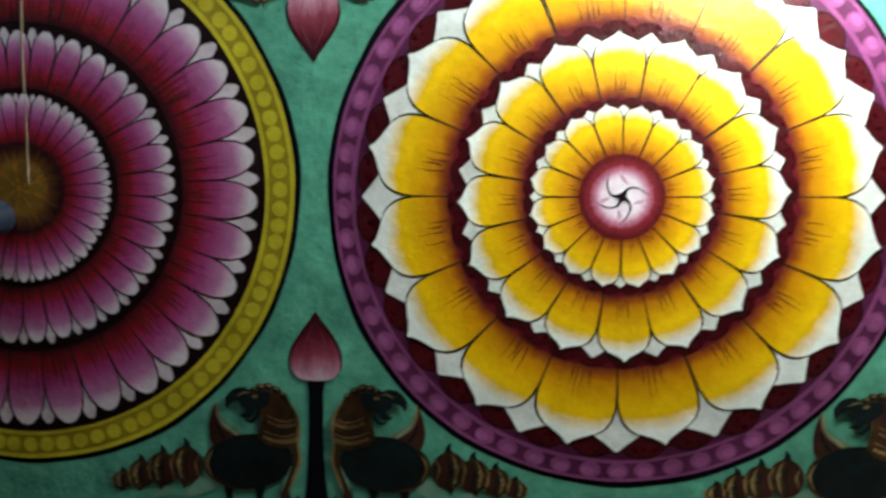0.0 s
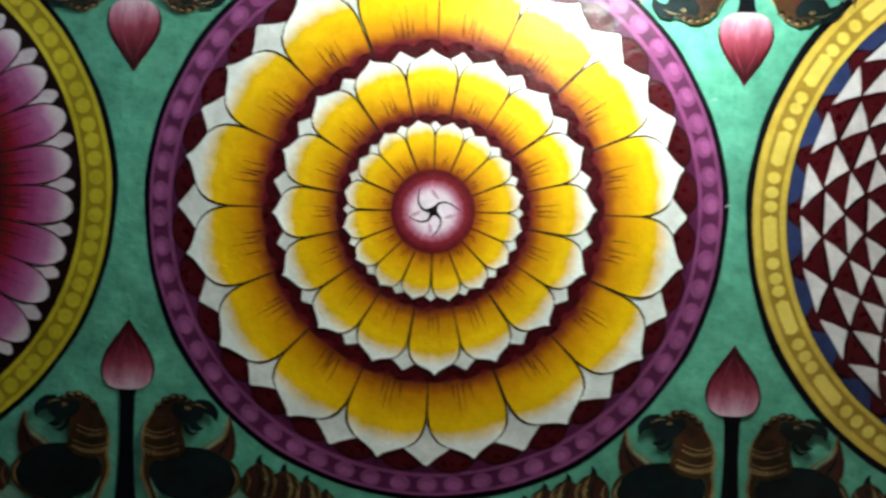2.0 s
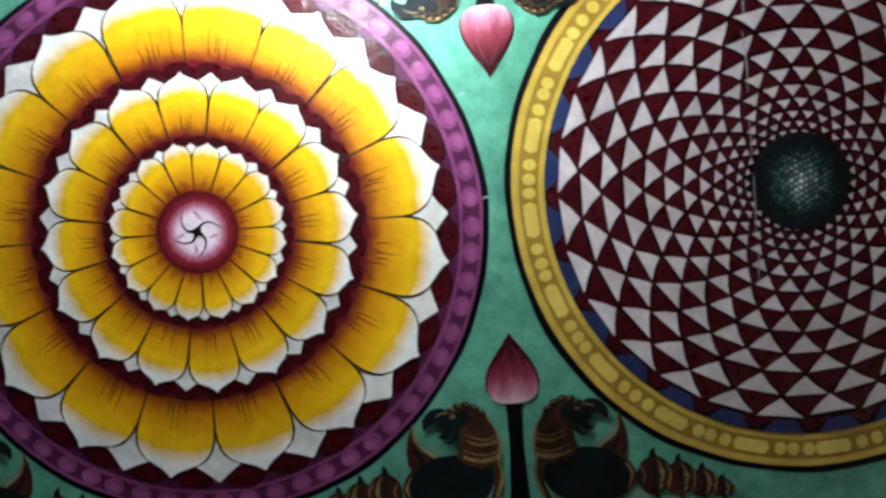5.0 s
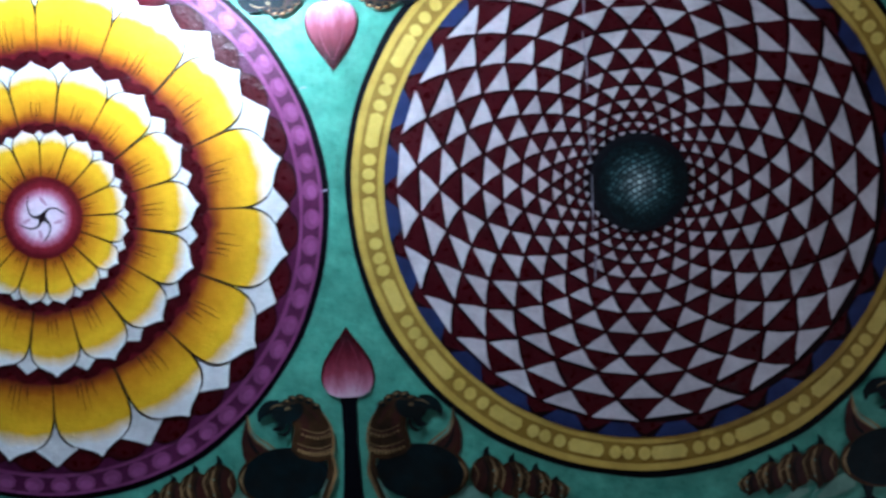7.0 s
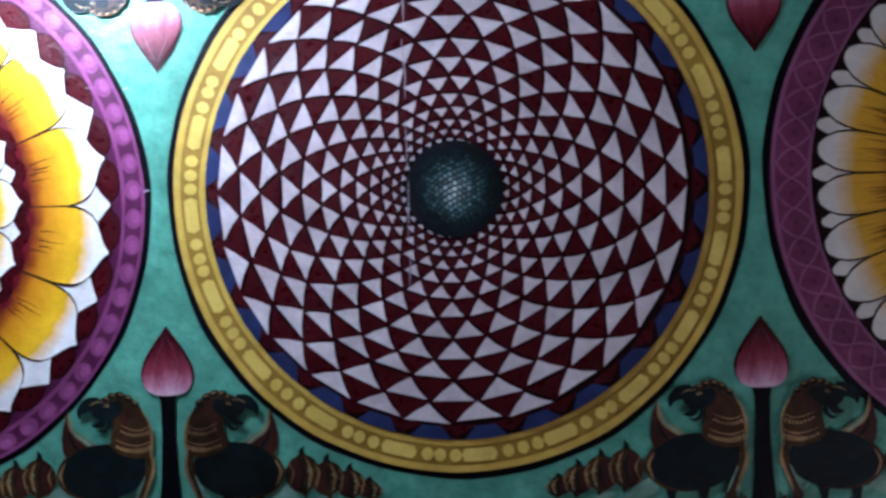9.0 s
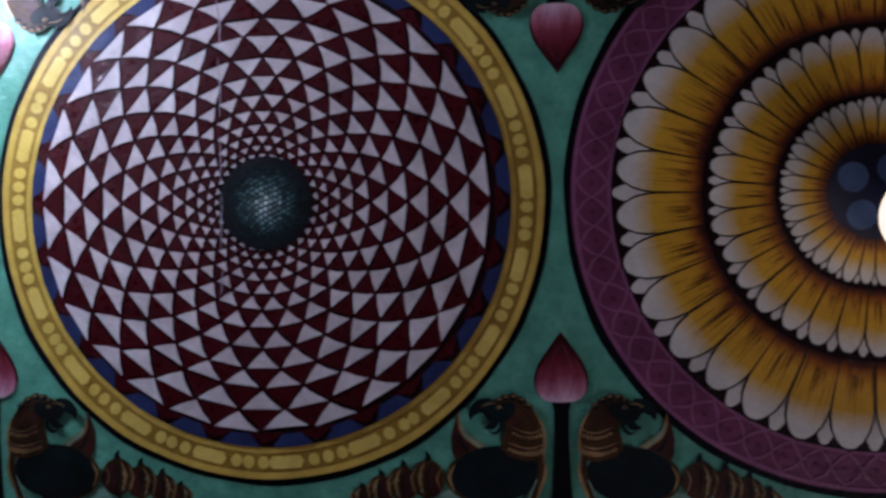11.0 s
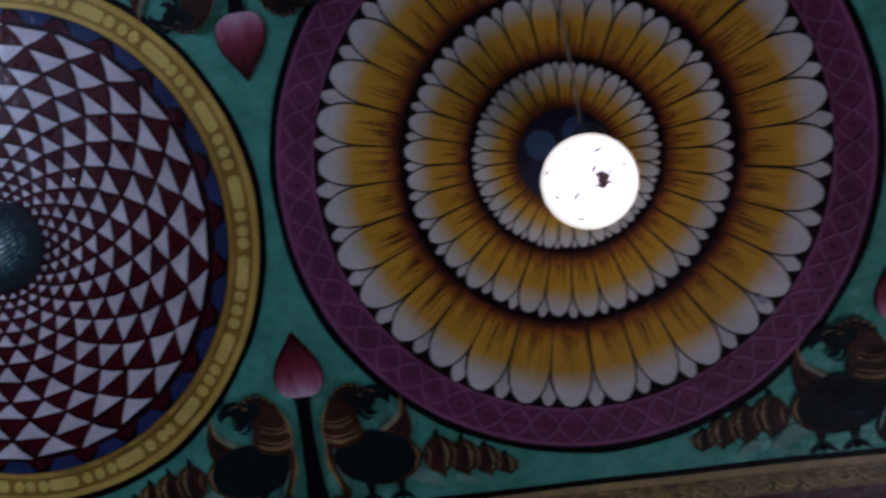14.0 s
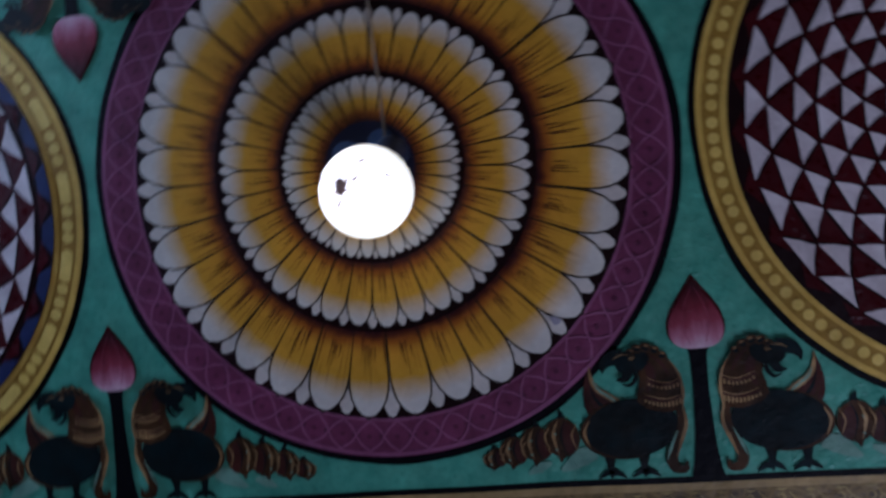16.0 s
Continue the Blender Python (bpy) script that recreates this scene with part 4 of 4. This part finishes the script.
def tube(pts, r, n=10):
    cu = bpy.data.curves.new("cord", "CURVE")
    cu.dimensions, cu.bevel_depth, cu.bevel_resolution = "3D", r, 3
    s = cu.splines.new("NURBS")
    s.points.add(len(pts) - 1)
    for p, q in zip(s.points, pts):
        p.co = (*q, 1)
    s.use_endpoint_u, s.order_u = True, 4
    tmp = bpy.data.objects.new("tmp", cu)
    me = bpy.data.meshes.new_from_object(tmp)
    bpy.data.objects.remove(tmp)
    return me


def lamp_thing(x, y, drop, globe_r, glass, label, lit, base=(0.012, 0.042), cord_at=(0.006, 0.05)):
    """A bulb in a holder, fed by a cord along the ceiling; its own z runs down from the ceiling."""
    t = new("hanging_lamp")
    t.matrix_world = pose(x, -y, HIGH - 0.001, 180, 0, 0)
    tagged(t, label, "lamp", "bare bulbs along the ceiling")
    # holder fixed to the ceiling a little aside, the bulb leaning from it
    axis = Vector((-base[0], -base[1], drop - 0.012))
    turn = Vector((0, 0, 1)).rotation_difference(axis).to_matrix().to_4x4()
    seat = Matrix.Translation((*base, 0.004)) @ turn
    long = axis.length
    h = part("holder", lathe([(0.017, 0.0), (0.018, 0.004), (0.0155, 0.009), (0.0145, 0.02), (0.0135, 0.03), (0.0125, 0.036)]), bakelite, t, "dark blue bulb holder")
    h.matrix_basis = seat
    rows = [(0.0135, 0.03), (0.014, max(0.037, long - globe_r * 1.12)), (globe_r * 0.55, long - globe_r * 0.98), (globe_r * 0.8, long - globe_r * 0.62)]
    part("housing", lathe(rows), shell if lit else brass, t, "bulb neck").matrix_basis = seat
    mid = seat @ Vector((0, 0, long))

    def cap(a0, a1, n):
        return [(max(0.0008, globe_r * math.sin(a)), -globe_r * math.cos(a)) for a in (radians(a0 + i * (a1 - a0) / n) for i in range(n + 1))]
    g = part("globe", lathe(cap(116, 180, 16), 48), glass, t, "glowing white bulb globe" if lit else "dark unlit bulb globe")
    g.matrix_basis = Matrix.Translation(mid)
    collar = part("shoulder", lathe(cap(48, 116, 13), 48), bulb_rim if lit else glass, t, "bulb shoulder with a dimmer warm glow as limb darkening" if lit else "")
    collar.matrix_basis = Matrix.Translation(mid)
    cord = new("cord", tube([(cord_at[0], 0.34, 0.003), (cord_at[0] - 0.001, 0.3, 0.003), (cord_at[0] - 0.006, 0.2, 0.004), (cord_at[0] - 0.002, 0.13, 0.005), (cord_at[0], cord_at[1] + 0.03, 0.006), (*cord_at, 0.008)], 0.0013))
    cord.data.materials.append(cord_mat)
    cord.parent = t
    tagged(cord, "thin dusty beige cord")
    if lit:
        for th, ph, s in ((38, 74, 1.2), (55, 118, 0.9), (50, 196, 1.2), (26, 214, 1.3), (52, 246, 1.3), (44, 20, 0.8), (14, 80, 0.9), (62, 160, 1.2)):
            d = Vector((math.sin(radians(th)) * math.cos(radians(ph)), math.sin(radians(th)) * math.sin(radians(ph)), math.cos(radians(th))))
            bm = bmesh.new()
            bmesh.ops.create_icosphere(bm, subdivisions=1, radius=0.0011)
            m = Matrix.Translation(mid) @ Matrix.Translation(d * (globe_r + 0.0002)) @ d.to_track_quat("Z", "Y").to_matrix().to_4x4() @ pose(0, 0, 0, 0, 0, ph * 3) @ Matrix.Diagonal((4.4 * s, 1.6, 0.6, 1))
            part("speck", bm, speck_mat, t).matrix_basis = m
        # a dark spot hung on an added thread below the globe, for its parallax
        end = Vector((0.003, 0.001, mid.z + 0.092))
        bm = bmesh.new()
        bmesh.ops.create_icosphere(bm, subdivisions=2, radius=0.0058)
        for v in bm.verts:
            v.co *= random.uniform(0.65, 1.35)
            v.co.z *= 0.5
        insect = part("insect", bm, speck_mat, t, "dark brown spot hung below the globe on an added thread")
        insect.matrix_basis = Matrix.Translation(end) @ Matrix.Diagonal((0.85, 1.15, 1, 1))
        for a in range(6):
            b = radians(a * 60 + 20)
            bm = bmesh.new()
            stroke(bm, [(0.004 * math.cos(b), 0.004 * math.sin(b)), (0.008 * math.cos(b + 0.25), 0.008 * math.sin(b + 0.25)), (0.0115 * math.cos(b - 0.1), 0.0115 * math.sin(b - 0.1))], (0.002, 0.0016, 0.0008), 0)
            part("leg", bm, speck_mat, insect)
        foot = mid + Vector((0, 0, globe_r - 0.0005))
        thread = new("thread", tube([tuple(foot), tuple(foot.lerp(end, 0.35)), tuple(foot.lerp(end, 0.7)), tuple(end)], 0.00012))
        thread.data.materials.append(cord_mat)
        thread.parent = t
    return t


lamp_thing(1.817, -0.021, 0.088, 0.0425, bulb_lit, "lit round bulb on a beige cord under the golden medallion", True)
lamp_thing(-0.03, -0.034, 0.088, 0.034, bulb_off, "unlit dark bulb on a beige cord under the pink medallion", False, (0.004, 0.012), (0.036, 0.045))


def pendant(x, y, drop):
    """A bright globe on a straight flex, with a small ceiling rose."""
    t = new("pendant_lamp")
    t.matrix_world = pose(x, -y, HIGH - 0.001, 180, 0, 0)
    tagged(t, "bright white globe bulb hanging on a flex", "lamp")
    part("ceiling_rose", lathe([(0.03, 0.0), (0.029, 0.008), (0.018, 0.014), (0.006, 0.018)]), shell, t)
    part("flex", lathe([(0.0025, 0.016), (0.0025, drop - 0.1)], 10), cord_mat, t)
    part("holder", lathe([(0.008, drop - 0.104), (0.016, drop - 0.096), (0.017, drop - 0.06), (0.015, drop - 0.05)]), bakelite, t)
    part("globe", lathe([(max(0.0008, 0.04 * math.sin(a)), drop - 0.012 - 0.04 * math.cos(a)) for a in (radians(24 + i * 156 / 22) for i in range(23))], 40), bulb_bright, t)
    return t


pendant(0.765, 0.31, 0.19)
